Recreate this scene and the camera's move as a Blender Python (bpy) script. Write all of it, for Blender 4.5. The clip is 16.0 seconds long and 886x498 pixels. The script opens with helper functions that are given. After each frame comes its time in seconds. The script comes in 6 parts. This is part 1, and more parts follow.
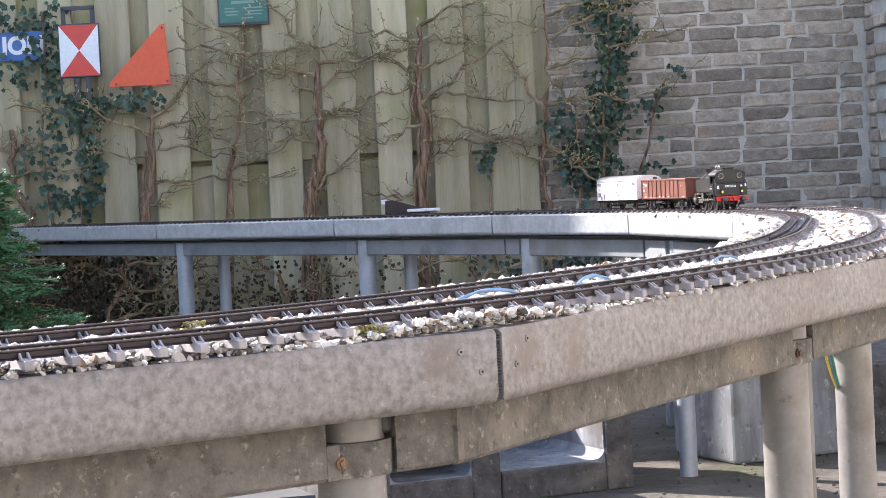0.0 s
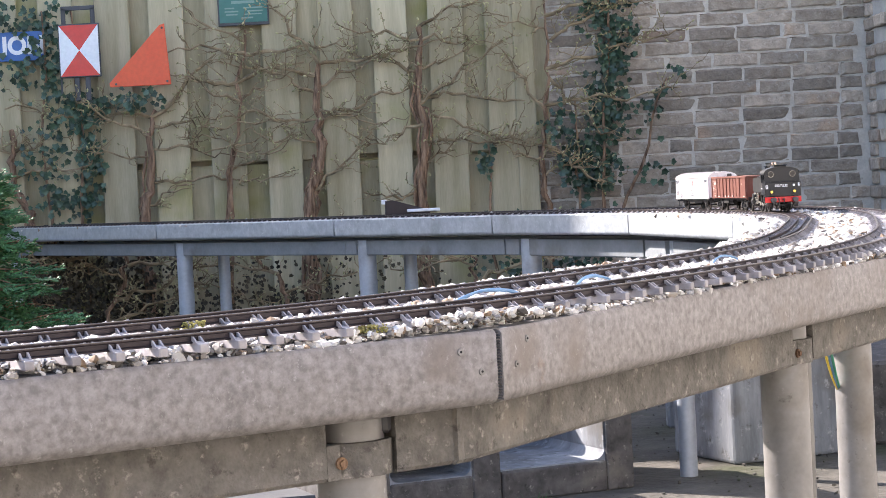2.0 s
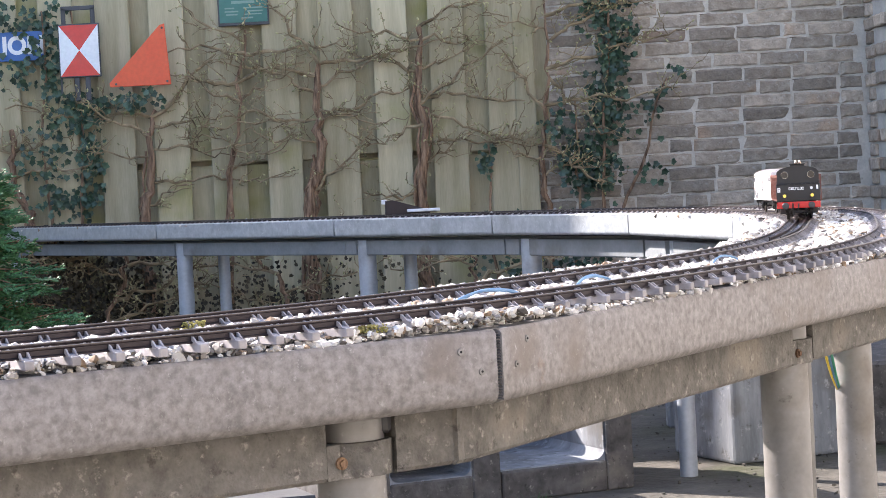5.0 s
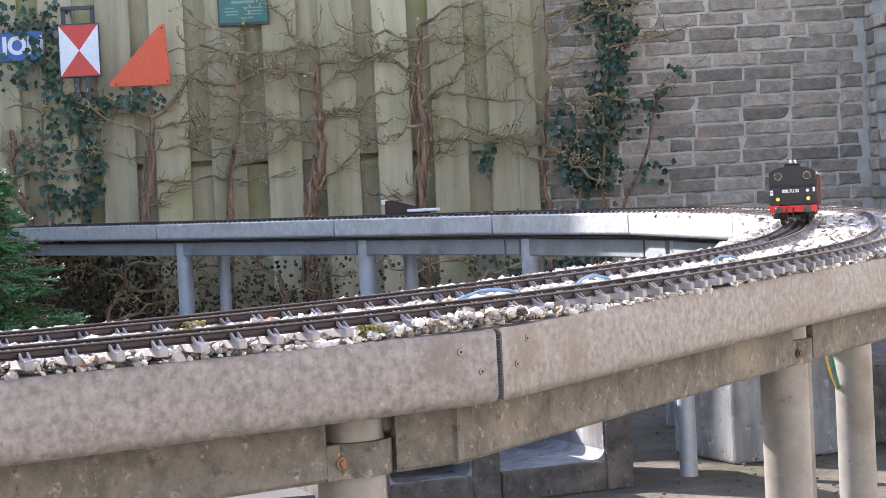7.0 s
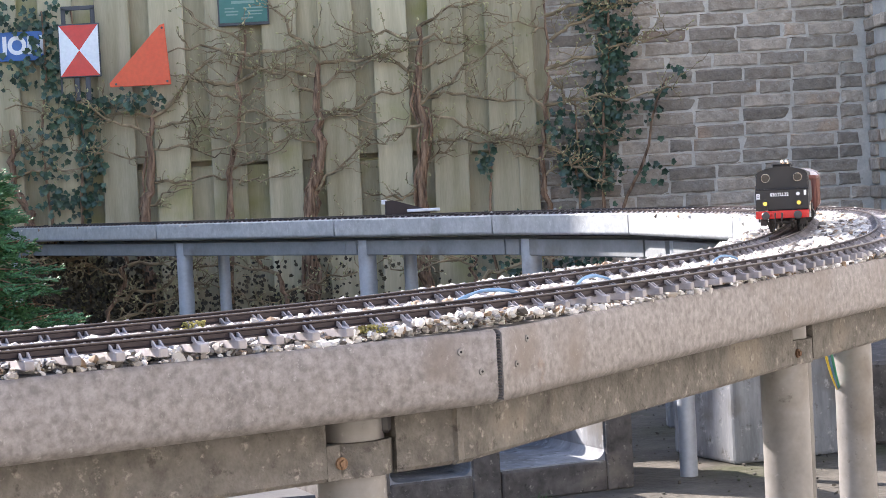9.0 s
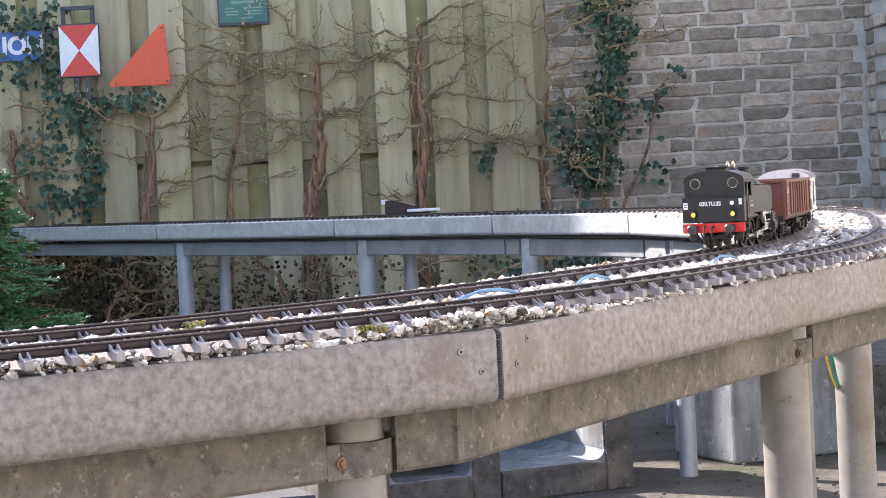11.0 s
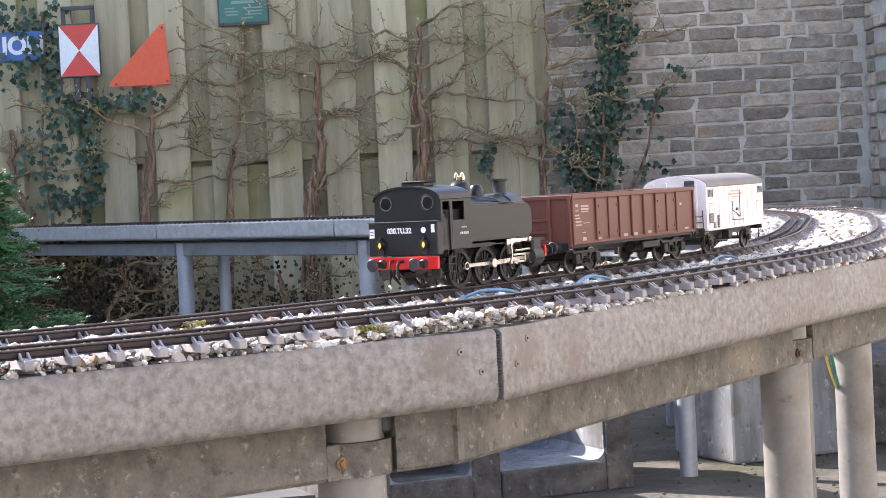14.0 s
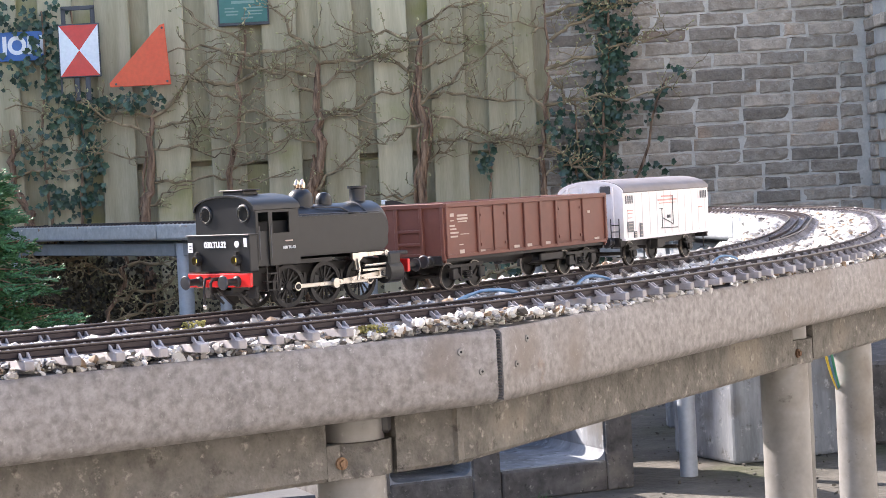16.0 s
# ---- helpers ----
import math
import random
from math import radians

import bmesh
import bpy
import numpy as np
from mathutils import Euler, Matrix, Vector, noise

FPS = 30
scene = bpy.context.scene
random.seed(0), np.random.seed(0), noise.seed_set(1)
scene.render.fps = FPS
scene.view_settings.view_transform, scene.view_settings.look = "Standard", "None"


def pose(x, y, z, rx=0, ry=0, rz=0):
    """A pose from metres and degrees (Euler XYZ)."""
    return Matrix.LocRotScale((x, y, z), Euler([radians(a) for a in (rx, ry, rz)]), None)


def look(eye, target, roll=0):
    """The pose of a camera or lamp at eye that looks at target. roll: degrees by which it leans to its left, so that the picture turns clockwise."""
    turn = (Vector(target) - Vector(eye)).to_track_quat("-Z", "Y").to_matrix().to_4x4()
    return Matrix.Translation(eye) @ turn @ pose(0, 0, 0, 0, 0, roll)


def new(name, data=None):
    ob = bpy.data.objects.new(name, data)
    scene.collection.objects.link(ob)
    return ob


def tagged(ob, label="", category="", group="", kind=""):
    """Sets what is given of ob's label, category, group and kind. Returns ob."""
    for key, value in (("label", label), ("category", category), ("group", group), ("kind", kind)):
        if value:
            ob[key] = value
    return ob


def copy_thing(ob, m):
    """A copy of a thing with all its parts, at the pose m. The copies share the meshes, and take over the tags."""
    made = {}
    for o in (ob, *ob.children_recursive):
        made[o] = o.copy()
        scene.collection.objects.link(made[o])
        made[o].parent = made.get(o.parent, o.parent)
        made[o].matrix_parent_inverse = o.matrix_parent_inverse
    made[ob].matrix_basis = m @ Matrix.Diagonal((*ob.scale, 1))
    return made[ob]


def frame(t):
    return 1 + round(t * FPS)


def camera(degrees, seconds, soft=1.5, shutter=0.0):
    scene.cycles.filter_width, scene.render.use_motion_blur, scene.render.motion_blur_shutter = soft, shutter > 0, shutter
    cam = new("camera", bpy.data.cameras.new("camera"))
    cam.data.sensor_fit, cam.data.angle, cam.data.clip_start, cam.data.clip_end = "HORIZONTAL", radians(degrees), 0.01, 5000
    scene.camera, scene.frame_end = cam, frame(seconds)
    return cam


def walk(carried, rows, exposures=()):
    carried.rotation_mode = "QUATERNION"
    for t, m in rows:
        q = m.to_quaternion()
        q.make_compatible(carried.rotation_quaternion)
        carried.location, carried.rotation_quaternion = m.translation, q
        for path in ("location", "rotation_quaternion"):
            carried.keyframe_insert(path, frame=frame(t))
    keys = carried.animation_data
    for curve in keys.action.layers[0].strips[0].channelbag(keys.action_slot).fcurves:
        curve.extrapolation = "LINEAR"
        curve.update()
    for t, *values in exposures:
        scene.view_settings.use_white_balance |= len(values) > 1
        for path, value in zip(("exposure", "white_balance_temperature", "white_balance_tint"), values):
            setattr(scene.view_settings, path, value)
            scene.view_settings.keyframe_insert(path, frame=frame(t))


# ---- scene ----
# The camera stands still on a tripod, just above the rails.
RAIL = 0.80                       # height of the rail tops above the ground
cam = camera(25.13, 16.0, soft=0.5)
EYE = Vector((0.0, 0.0, RAIL + 0.1144))
CAM = look(EYE, EYE + Vector((0.0, 0.99945, -0.03316)), -2.878)
walk(cam, [(0.0, CAM), (16.0, CAM)], [(0.0, 1.76, 6600, 18), (16.0, 1.76, 6600, 18)])

# ---- light ----
SUN_EL, SUN_AZ = radians(33), Vector((-0.83, 0.558))
world = bpy.data.worlds.new("sky")
scene.world = world
world.use_nodes = True
wn = world.node_tree.nodes
sky = wn.new("ShaderNodeTexSky")
sky.sky_type, sky.sun_disc = "NISHITA", False
sky.sun_elevation, sky.sun_rotation = SUN_EL, math.atan2(SUN_AZ.x, SUN_AZ.y)
world.node_tree.links.new(sky.outputs[0], wn["Background"].inputs[0])
wn["Background"].inputs[1].default_value = 0.15
sun = new("sun", bpy.data.lights.new("sun", "SUN"))
sun.data.energy, sun.data.angle, sun.data.color = 4.5, radians(0.53), (1.0, 0.95, 0.87)
d = Vector((SUN_AZ.x * math.cos(SUN_EL), SUN_AZ.y * math.cos(SUN_EL), math.sin(SUN_EL)))
sun.matrix_world = look((0, 0, 8), Vector((0, 0, 8)) - d)


# ---- materials ----
def surf(name, a, b, scale=8.0, rough=0.7, metal=0.0, bump=0.3, grain=60.0, vary=0.0, spread=0.25, stain=None, stain_scale=2.0,
         stain_cut=0.55, island=False, stretch=(1, 1, 1), depth=0.004, spec=0.5,
         specks=()):
    """A surface mottled between the colours a and b, with finer grain, bump and optional stains; vary: brightness from piece to piece.
    specks: rows of (colour, scale, cut) for small spots and flecks on top."""
    m = bpy.data.materials.new(name)
    m.use_nodes = True
    n, l = m.node_tree.nodes, m.node_tree.links
    bs = n["Principled BSDF"]
    co = n.new("ShaderNodeTexCoord")
    mp = n.new("ShaderNodeMapping")
    mp.inputs["Scale"].default_value = stretch
    l.new(co.outputs["Object"], mp.inputs[0])
    info = n.new("ShaderNodeObjectInfo")
    rnd = info.outputs["Random"]
    if island:
        geo = n.new("ShaderNodeNewGeometry")
        rnd = geo.outputs["Random Per Island"]
    n1 = n.new("ShaderNodeTexNoise")
    n1.noise_dimensions = "4D"
    n1.inputs["Scale"].default_value, n1.inputs["Detail"].default_value, n1.inputs["Roughness"].default_value = scale, 5, 0.6
    l.new(mp.outputs[0], n1.inputs["Vector"])
    mw = n.new("ShaderNodeMath")
    mw.operation = "MULTIPLY"
    mw.inputs[1].default_value = 17.0
    l.new(rnd, mw.inputs[0])
    l.new(mw.outputs[0], n1.inputs["W"])
    n2 = n.new("ShaderNodeTexNoise")
    n2.inputs["Scale"].default_value, n2.inputs["Detail"].default_value = grain, 3
    l.new(mp.outputs[0], n2.inputs["Vector"])
    r = n.new("ShaderNodeMapRange")
    r.inputs[1].default_value, r.inputs[2].default_value = 0.5 - spread, 0.5 + spread
    l.new(n1.outputs[0], r.inputs[0])
    mx = n.new("ShaderNodeMix")
    mx.data_type = "RGBA"
    mx.inputs[6].default_value, mx.inputs[7].default_value = (*a, 1), (*b, 1)
    l.new(r.outputs[0], mx.inputs[0])
    col = mx.outputs[2]
    if stain:
        n3 = n.new("ShaderNodeTexNoise")
        n3.noise_dimensions = "4D"
        l.new(mw.outputs[0], n3.inputs["W"])
        n3.inputs["Scale"].default_value, n3.inputs["Detail"].default_value = stain_scale, 6
        l.new(co.outputs["Object"], n3.inputs["Vector"])
        r3 = n.new("ShaderNodeMapRange")
        r3.inputs[1].default_value, r3.inputs[2].default_value = stain_cut, stain_cut + 0.15
        l.new(n3.outputs[0], r3.inputs[0])
        m3 = n.new("ShaderNodeMix")
        m3.data_type = "RGBA"
        m3.inputs[7].default_value = (*stain, 1)
        l.new(r3.outputs[0], m3.inputs[0])
        l.new(col, m3.inputs[6])
        col = m3.outputs[2]
    for c, sc, cut in specks:
        n4 = n.new("ShaderNodeTexNoise")
        n4.inputs["Scale"].default_value, n4.inputs["Detail"].default_value, n4.inputs["Roughness"].default_value = sc, 6, 0.68
        l.new(co.outputs["Object"], n4.inputs["Vector"])
        r4 = n.new("ShaderNodeMapRange")
        r4.inputs[1].default_value, r4.inputs[2].default_value = cut, cut + 0.14
        l.new(n4.outputs[0], r4.inputs[0])
        m4 = n.new("ShaderNodeMix")
        m4.data_type = "RGBA"
        m4.inputs[7].default_value = (*c, 1)
        l.new(r4.outputs[0], m4.inputs[0])
        l.new(col, m4.inputs[6])
        col = m4.outputs[2]
    # grain and piece-to-piece brightness
    hv = n.new("ShaderNodeHueSaturation")
    ad = n.new("ShaderNodeMath")
    ad.operation = "MULTIPLY_ADD"
    ad.inputs[1].default_value, ad.inputs[2].default_value = 2 * vary, 1.0 - vary
    l.new(rnd, ad.inputs[0])
    ag = n.new("ShaderNodeMath")
    ag.operation = "MULTIPLY_ADD"
    ag.inputs[1].default_value = 0.3
    l.new(n2.outputs[0], ag.inputs[0])
    sb = n.new("ShaderNodeMath")
    sb.operation = "SUBTRACT"
    sb.inputs[1].default_value = 0.15
    l.new(ad.outputs[0], sb.inputs[0])
    l.new(sb.outputs[0], ag.inputs[2])
    l.new(ag.outputs[0], hv.inputs["Value"])
    l.new(col, hv.inputs["Color"])
    l.new(hv.outputs[0], bs.inputs["Base Color"])
    rr = n.new("ShaderNodeMapRange")
    rr.inputs[3].default_value, rr.inputs[4].default_value = max(0.03, rough - 0.12), min(1, rough + 0.12)
    l.new(n1.outputs[0], rr.inputs[0])
    l.new(rr.outputs[0], bs.inputs["Roughness"])
    bs.inputs["Metallic"].default_value = metal
    bs.inputs["Specular IOR Level"].default_value = spec
    if bump:
        hs = n.new("ShaderNodeMath")
        hs.operation = "MULTIPLY_ADD"
        hs.inputs[1].default_value = 0.4
        l.new(n2.outputs[0], hs.inputs[0])
        l.new(n1.outputs[0], hs.inputs[2])
        bp = n.new("ShaderNodeBump")
        bp.inputs["Strength"].default_value, bp.inputs["Distance"].default_value = bump, depth
        l.new(hs.outputs[0], bp.inputs["Height"])
        l.new(bp.outputs[0], bs.inputs["Normal"])
    return m


def glow(name, c, e):
    m = surf(name, c, c, bump=0, rough=0.3)
    bs = m.node_tree.nodes["Principled BSDF"]
    bs.inputs["Emission Color"].default_value, bs.inputs["Emission Strength"].default_value = (*c, 1), e
    return m


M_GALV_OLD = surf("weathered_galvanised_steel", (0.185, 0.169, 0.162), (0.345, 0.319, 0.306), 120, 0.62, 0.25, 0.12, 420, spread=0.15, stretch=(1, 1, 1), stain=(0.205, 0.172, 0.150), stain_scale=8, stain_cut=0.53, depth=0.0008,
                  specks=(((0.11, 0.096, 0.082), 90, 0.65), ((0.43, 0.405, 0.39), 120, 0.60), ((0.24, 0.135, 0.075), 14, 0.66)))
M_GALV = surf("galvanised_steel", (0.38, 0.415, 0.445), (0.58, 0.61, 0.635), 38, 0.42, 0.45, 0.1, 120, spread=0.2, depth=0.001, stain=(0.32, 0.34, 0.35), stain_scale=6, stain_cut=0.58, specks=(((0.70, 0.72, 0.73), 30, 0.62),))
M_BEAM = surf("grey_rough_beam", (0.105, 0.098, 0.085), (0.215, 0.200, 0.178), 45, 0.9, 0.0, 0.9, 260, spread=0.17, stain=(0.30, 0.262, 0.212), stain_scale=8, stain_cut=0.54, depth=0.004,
              specks=(((0.42, 0.385, 0.335), 70, 0.575), ((0.06, 0.054, 0.044), 60, 0.575)))
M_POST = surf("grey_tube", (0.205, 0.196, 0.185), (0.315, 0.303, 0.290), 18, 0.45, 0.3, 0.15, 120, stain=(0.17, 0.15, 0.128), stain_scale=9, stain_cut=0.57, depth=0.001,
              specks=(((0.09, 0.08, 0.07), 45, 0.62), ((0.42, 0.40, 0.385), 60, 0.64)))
# far tubes: the bluish tint of open shade is in the colour
M_POST_SHADED = surf("shade_tinted_blue_grey_tube", (0.33, 0.365, 0.415), (0.46, 0.50, 0.555), 14, 0.45, 0.35, 0.15, 90, stain=(0.22, 0.21, 0.20), stain_scale=5, stain_cut=0.58, depth=0.001)
M_RAIL = surf("brown_brass_rail", (0.020, 0.014, 0.017), (0.042, 0.030, 0.033), 60, 0.45, 0.35, 0.1, 200, depth=0.0005)
M_HEAD = surf("worn_rail_head", (0.085, 0.07, 0.06), (0.15, 0.128, 0.11), 70, 0.42, 0.4, 0.05, 200, depth=0.0003)
M_SLEEPER = surf("dusty_plastic_sleeper", (0.19, 0.175, 0.18), (0.46, 0.43, 0.43), 40, 0.5, 0.0, 0.4, 160, vary=0.25, depth=0.001)
def pebbles(name):
    """Broken stone: mostly pale, with tan, brown and dark ones among them."""
    m = surf(name, (0.5, 0.5, 0.5), (0.5, 0.5, 0.5), 60, 0.85, 0.0, 0.5, 220, island=True, depth=0.001)
    n, l = m.node_tree.nodes, m.node_tree.links
    ramp = n.new("ShaderNodeValToRGB")
    ramp.color_ramp.interpolation = "CONSTANT"
    geo = n.new("ShaderNodeNewGeometry")
    l.new(geo.outputs["Random Per Island"], ramp.inputs[0])
    el = ramp.color_ramp.elements
    tones = ((0.0, (0.10, 0.088, 0.078)), (0.08, (0.30, 0.215, 0.145)), (0.16, (0.24, 0.225, 0.21)), (0.27, (0.42, 0.385, 0.34)), (0.42, (0.56, 0.53, 0.49)), (0.62, (0.64, 0.615, 0.58)), (0.82, (0.80, 0.78, 0.75)))
    while len(el) < len(tones):
        el.new(0.5)
    for e, (at, c) in zip(el, tones):
        e.position, e.color = at, (*c, 1)
    hv = next(k for k in n if k.bl_idname == "ShaderNodeHueSaturation")
    l.new(ramp.outputs[0], hv.inputs["Color"])
    return m


M_BALLAST = pebbles("pale_mixed_gravel")
# far beams: the shade below the deck is put into this blue-grey
M_BEAM_SHADED = surf("shade_tinted_blue_grey_beam", (0.15, 0.165, 0.175), (0.26, 0.28, 0.295), 12, 0.7, 0.1, 0.2, 90, stain=(0.12, 0.112, 0.10), stain_scale=5, stain_cut=0.58, depth=0.001)
# coloured dark for the shaded gaps between the loose stones
M_BED = surf("gap_shade_gravel_bed", (0.08, 0.075, 0.07), (0.20, 0.19, 0.18), 90, 0.95, 0.0, 1.0, 220, depth=0.006)
M_MOSS = surf("yellow_moss", (0.22, 0.205, 0.055), (0.38, 0.33, 0.12), 90, 0.95, 0, 0.8, 200, depth=0.003)
M_FENCE = surf("weathered_greenish_board", (0.372, 0.317, 0.190), (0.605, 0.525, 0.350), 3.2, 0.85, 0.0, 0.3, 60, vary=0.15, spread=0.2, stretch=(4, 4, 0.35), stain=(0.33, 0.305, 0.115), stain_scale=2.2, stain_cut=0.53, depth=0.003,
               specks=(((0.22, 0.175, 0.10), 30, 0.66),))
M_BRICK = surf("grey_brown_brick", (0.27, 0.215, 0.165), (0.50, 0.42, 0.335), 22, 0.93, 0.0, 0.9, 80, stretch=(1, 1, 1.3), vary=0.36, spread=0.2, stain=(0.50, 0.31, 0.195), stain_scale=2.6, stain_cut=0.57, depth=0.009,
               specks=(((0.56, 0.51, 0.44), 18, 0.60), ((0.14, 0.115, 0.095), 30, 0.62)))
M_MORTAR = surf("pale_mortar", (0.52, 0.475, 0.41), (0.74, 0.69, 0.61), 14, 0.95, 0.0, 0.8, 80, depth=0.006, specks=(((0.34, 0.295, 0.24), 24, 0.62),))
M_PLASTER = surf("pale_stone", (0.36, 0.345, 0.31), (0.58, 0.56, 0.52), 9, 0.9, 0.0, 0.6, 60, depth=0.006)
M_GROUND = surf("grey_ground", (0.045, 0.041, 0.034), (0.14, 0.128, 0.108), 7, 0.92, 0.0, 0.9, 40, stain=(0.05, 0.055, 0.026), stain_scale=3, stain_cut=0.52, depth=0.02, specks=(((0.24, 0.22, 0.19), 22, 0.62), ((0.02, 0.019, 0.015), 30, 0.62)))
M_SLAB = surf("dark_stone_slab", (0.05, 0.052, 0.055), (0.11, 0.112, 0.115), 5, 0.8, 0.0, 0.5, 50, vary=0.2, depth=0.008)
M_CONCRETE = surf("grey_concrete", (0.05, 0.046, 0.045), (0.135, 0.128, 0.122), 18, 0.92, 0.0, 0.7, 90, spread=0.18, stain=(0.18, 0.162, 0.14), stain_scale=6, stain_cut=0.57, depth=0.005, specks=(((0.32, 0.30, 0.27), 45, 0.60), ((0.025, 0.025, 0.022), 40, 0.58)))
# the same concrete where the sky lights it: bluish skylight is in the colour
M_SKYLIT_CONCRETE = surf("skylit_bluish_concrete", (0.15, 0.162, 0.178), (0.33, 0.35, 0.375), 10, 0.85, 0.0, 0.5, 60, spread=0.17, stretch=(1.5, 1.5, 0.4), stain=(0.12, 0.105, 0.085), stain_scale=4, stain_cut=0.53, depth=0.004, specks=(((0.48, 0.49, 0.505), 24, 0.58), ((0.07, 0.065, 0.055), 22, 0.58)))
M_BARK = surf("flaking_brown_bark", (0.10, 0.050, 0.026), (0.42, 0.265, 0.165), 26, 0.95, 0.0, 1.0, 90, depth=0.012, stretch=(2.4, 2.4, 0.35), spread=0.13)
M_TWIG = surf("ochre_brown_twig", (0.12, 0.078, 0.036), (0.47, 0.355, 0.21), 14, 0.9, 0.0, 0.6, 90, spread=0.16, depth=0.004)
M_BUD = surf("pale_green_bud", (0.24, 0.24, 0.07), (0.56, 0.50, 0.31), 30, 0.7, 0.0, 0, vary=0.4, island=True)
M_IVY = surf("dark_green_ivy", (0.024, 0.060, 0.040), (0.075, 0.12, 0.066), 9, 0.42, 0.0, 0, vary=0.5, island=True)
M_FIR = surf("green_scale_foliage", (0.028, 0.105, 0.04), (0.085, 0.215, 0.075), 5, 0.6, 0.0, 0, vary=0.4, island=True)
# brown leaves, coloured darker to carry the shade below the far deck
M_SHADELEAF = surf("shade_dark_brown_undergrowth", (0.028, 0.021, 0.012), (0.095, 0.070, 0.038), 8, 0.8, 0.0, 0, vary=0.45, island=True)
M_RED = surf("red_paint", (0.62, 0.022, 0.022), (0.72, 0.038, 0.032), 20, 0.22, 0, 0.05, depth=0.0004)
M_ORANGE = surf("orange_red_enamel", (0.78, 0.085, 0.026), (0.86, 0.125, 0.042), 6, 0.35, 0, 0.05, stain=(0.70, 0.16, 0.07), stain_scale=5, stain_cut=0.58, depth=0.001)
M_WHITE = surf("white_enamel", (0.82, 0.82, 0.84), (0.88, 0.88, 0.88), 10, 0.4, 0, 0.05, depth=0.0005)
M_BLUE = surf("blue_enamel", (0.03, 0.12, 0.38), (0.05, 0.17, 0.46), 8, 0.35, 0, 0.05)
M_TEAL = surf("green_enamel", (0.035, 0.16, 0.13), (0.05, 0.20, 0.165), 8, 0.4, 0, 0.05)
M_TEALTXT = surf("pale_green_lettering", (0.22, 0.34, 0.28), (0.26, 0.38, 0.32), 40, 0.6, 0, 0)
M_IRON = surf("dark_iron", (0.06, 0.06, 0.065), (0.11, 0.11, 0.115), 20, 0.55, 0.4, 0.2, depth=0.001)
M_BLACK = surf("satin_black_paint", (0.0065, 0.0072, 0.009), (0.014, 0.015, 0.0175), 30, 0.36, 0, 0.08, 120, depth=0.0004)
M_TANK = surf("dusty_black_paint", (0.018, 0.0175, 0.0165), (0.029, 0.028, 0.026), 25, 0.45, 0, 0.08, 120, depth=0.0004)
M_CHASSIS = surf("black_running_gear", (0.016, 0.015, 0.015), (0.04, 0.036, 0.033), 60, 0.5, 0.2, 0.2, 200, depth=0.0005)
M_STEEL = surf("polished_steel", (0.55, 0.50, 0.44), (0.72, 0.68, 0.62), 50, 0.28, 0.9, 0.05, 200, depth=0.0002)
M_BRASS = surf("bright_pinkish_brass", (0.74, 0.55, 0.40), (0.86, 0.68, 0.54), 50, 0.2, 1.0, 0.03)
M_TYRE = surf("bright_tyre", (0.22, 0.20, 0.18), (0.38, 0.35, 0.31), 50, 0.35, 0.9, 0.03)
# near-black that paints the shade inside hollows
M_HOLE_SHADE = surf("hole_shade", (0.006, 0.006, 0.006), (0.012, 0.012, 0.012), 20, 0.8, 0, 0)
M_BUFFER = surf("dull_dark_steel", (0.045, 0.045, 0.05), (0.085, 0.085, 0.092), 40, 0.32, 0.6, 0.1, depth=0.0004)
M_UMBER = surf("dark_umber_paint", (0.030, 0.020, 0.017), (0.055, 0.038, 0.033), 30, 0.7, 0, 0.2, depth=0.001)
M_LAMP = glow("yellow_lamp", (0.9, 0.68, 0.14), 0.3)
M_OXIDE = surf("brown_oxide_paint", (0.135, 0.046, 0.032), (0.185, 0.066, 0.045), 18, 0.5, 0, 0.12, 110, stain=(0.12, 0.05, 0.038), stain_scale=9, stain_cut=0.58, depth=0.0005)
M_WAGTXT = surf("pale_stencil", (0.45, 0.36, 0.31), (0.55, 0.45, 0.39), 60, 0.6, 0, 0)
M_CREAM = surf("white_wagon_paint", (0.82, 0.775, 0.77), (0.90, 0.86, 0.855), 14, 0.4, 0, 0.05, 90, stain=(0.78, 0.71, 0.69), stain_scale=10, stain_cut=0.60, depth=0.0003)
M_ROOF = surf("grey_brown_roof", (0.17, 0.15, 0.15), (0.25, 0.225, 0.225), 16, 0.6, 0, 0.1, depth=0.0004)
M_PINKTXT = surf("faded_red_stencil", (0.62, 0.36, 0.33), (0.68, 0.42, 0.39), 60, 0.6, 0, 0)
M_GREYTXT = surf("dark_grey_stencil", (0.13, 0.135, 0.145), (0.19, 0.195, 0.205), 60, 0.6, 0, 0)
M_CABLE = surf("blue_cable", (0.10, 0.22, 0.38), (0.14, 0.28, 0.45), 30, 0.45, 0, 0)
M_YELLOW = surf("yellow_cable", (0.70, 0.50, 0.05), (0.75, 0.55, 0.08), 30, 0.45, 0, 0)
M_GREENC = surf("green_cable", (0.05, 0.28, 0.18), (0.06, 0.32, 0.2), 30, 0.45, 0, 0)
M_GLASS = surf("dark_glass", (0.008, 0.008, 0.009), (0.015, 0.015, 0.016), 20, 0.06, 0, 0)


# ---- building helpers ----
def part(name, bm, material, parent=None, label="", smooth=False):
    me = bpy.data.meshes.new(name)
    bmesh.ops.recalc_face_normals(bm, faces=bm.faces)
    bm.to_mesh(me)
    bm.free()
    me.materials.append(material)
    if smooth:
        for f in me.polygons:
            f.use_smooth = True
        me.set_sharp_from_angle(angle=radians(38))
    ob = new(name, me)
    ob.parent = parent
    if label:
        tagged(ob, label)
    return ob


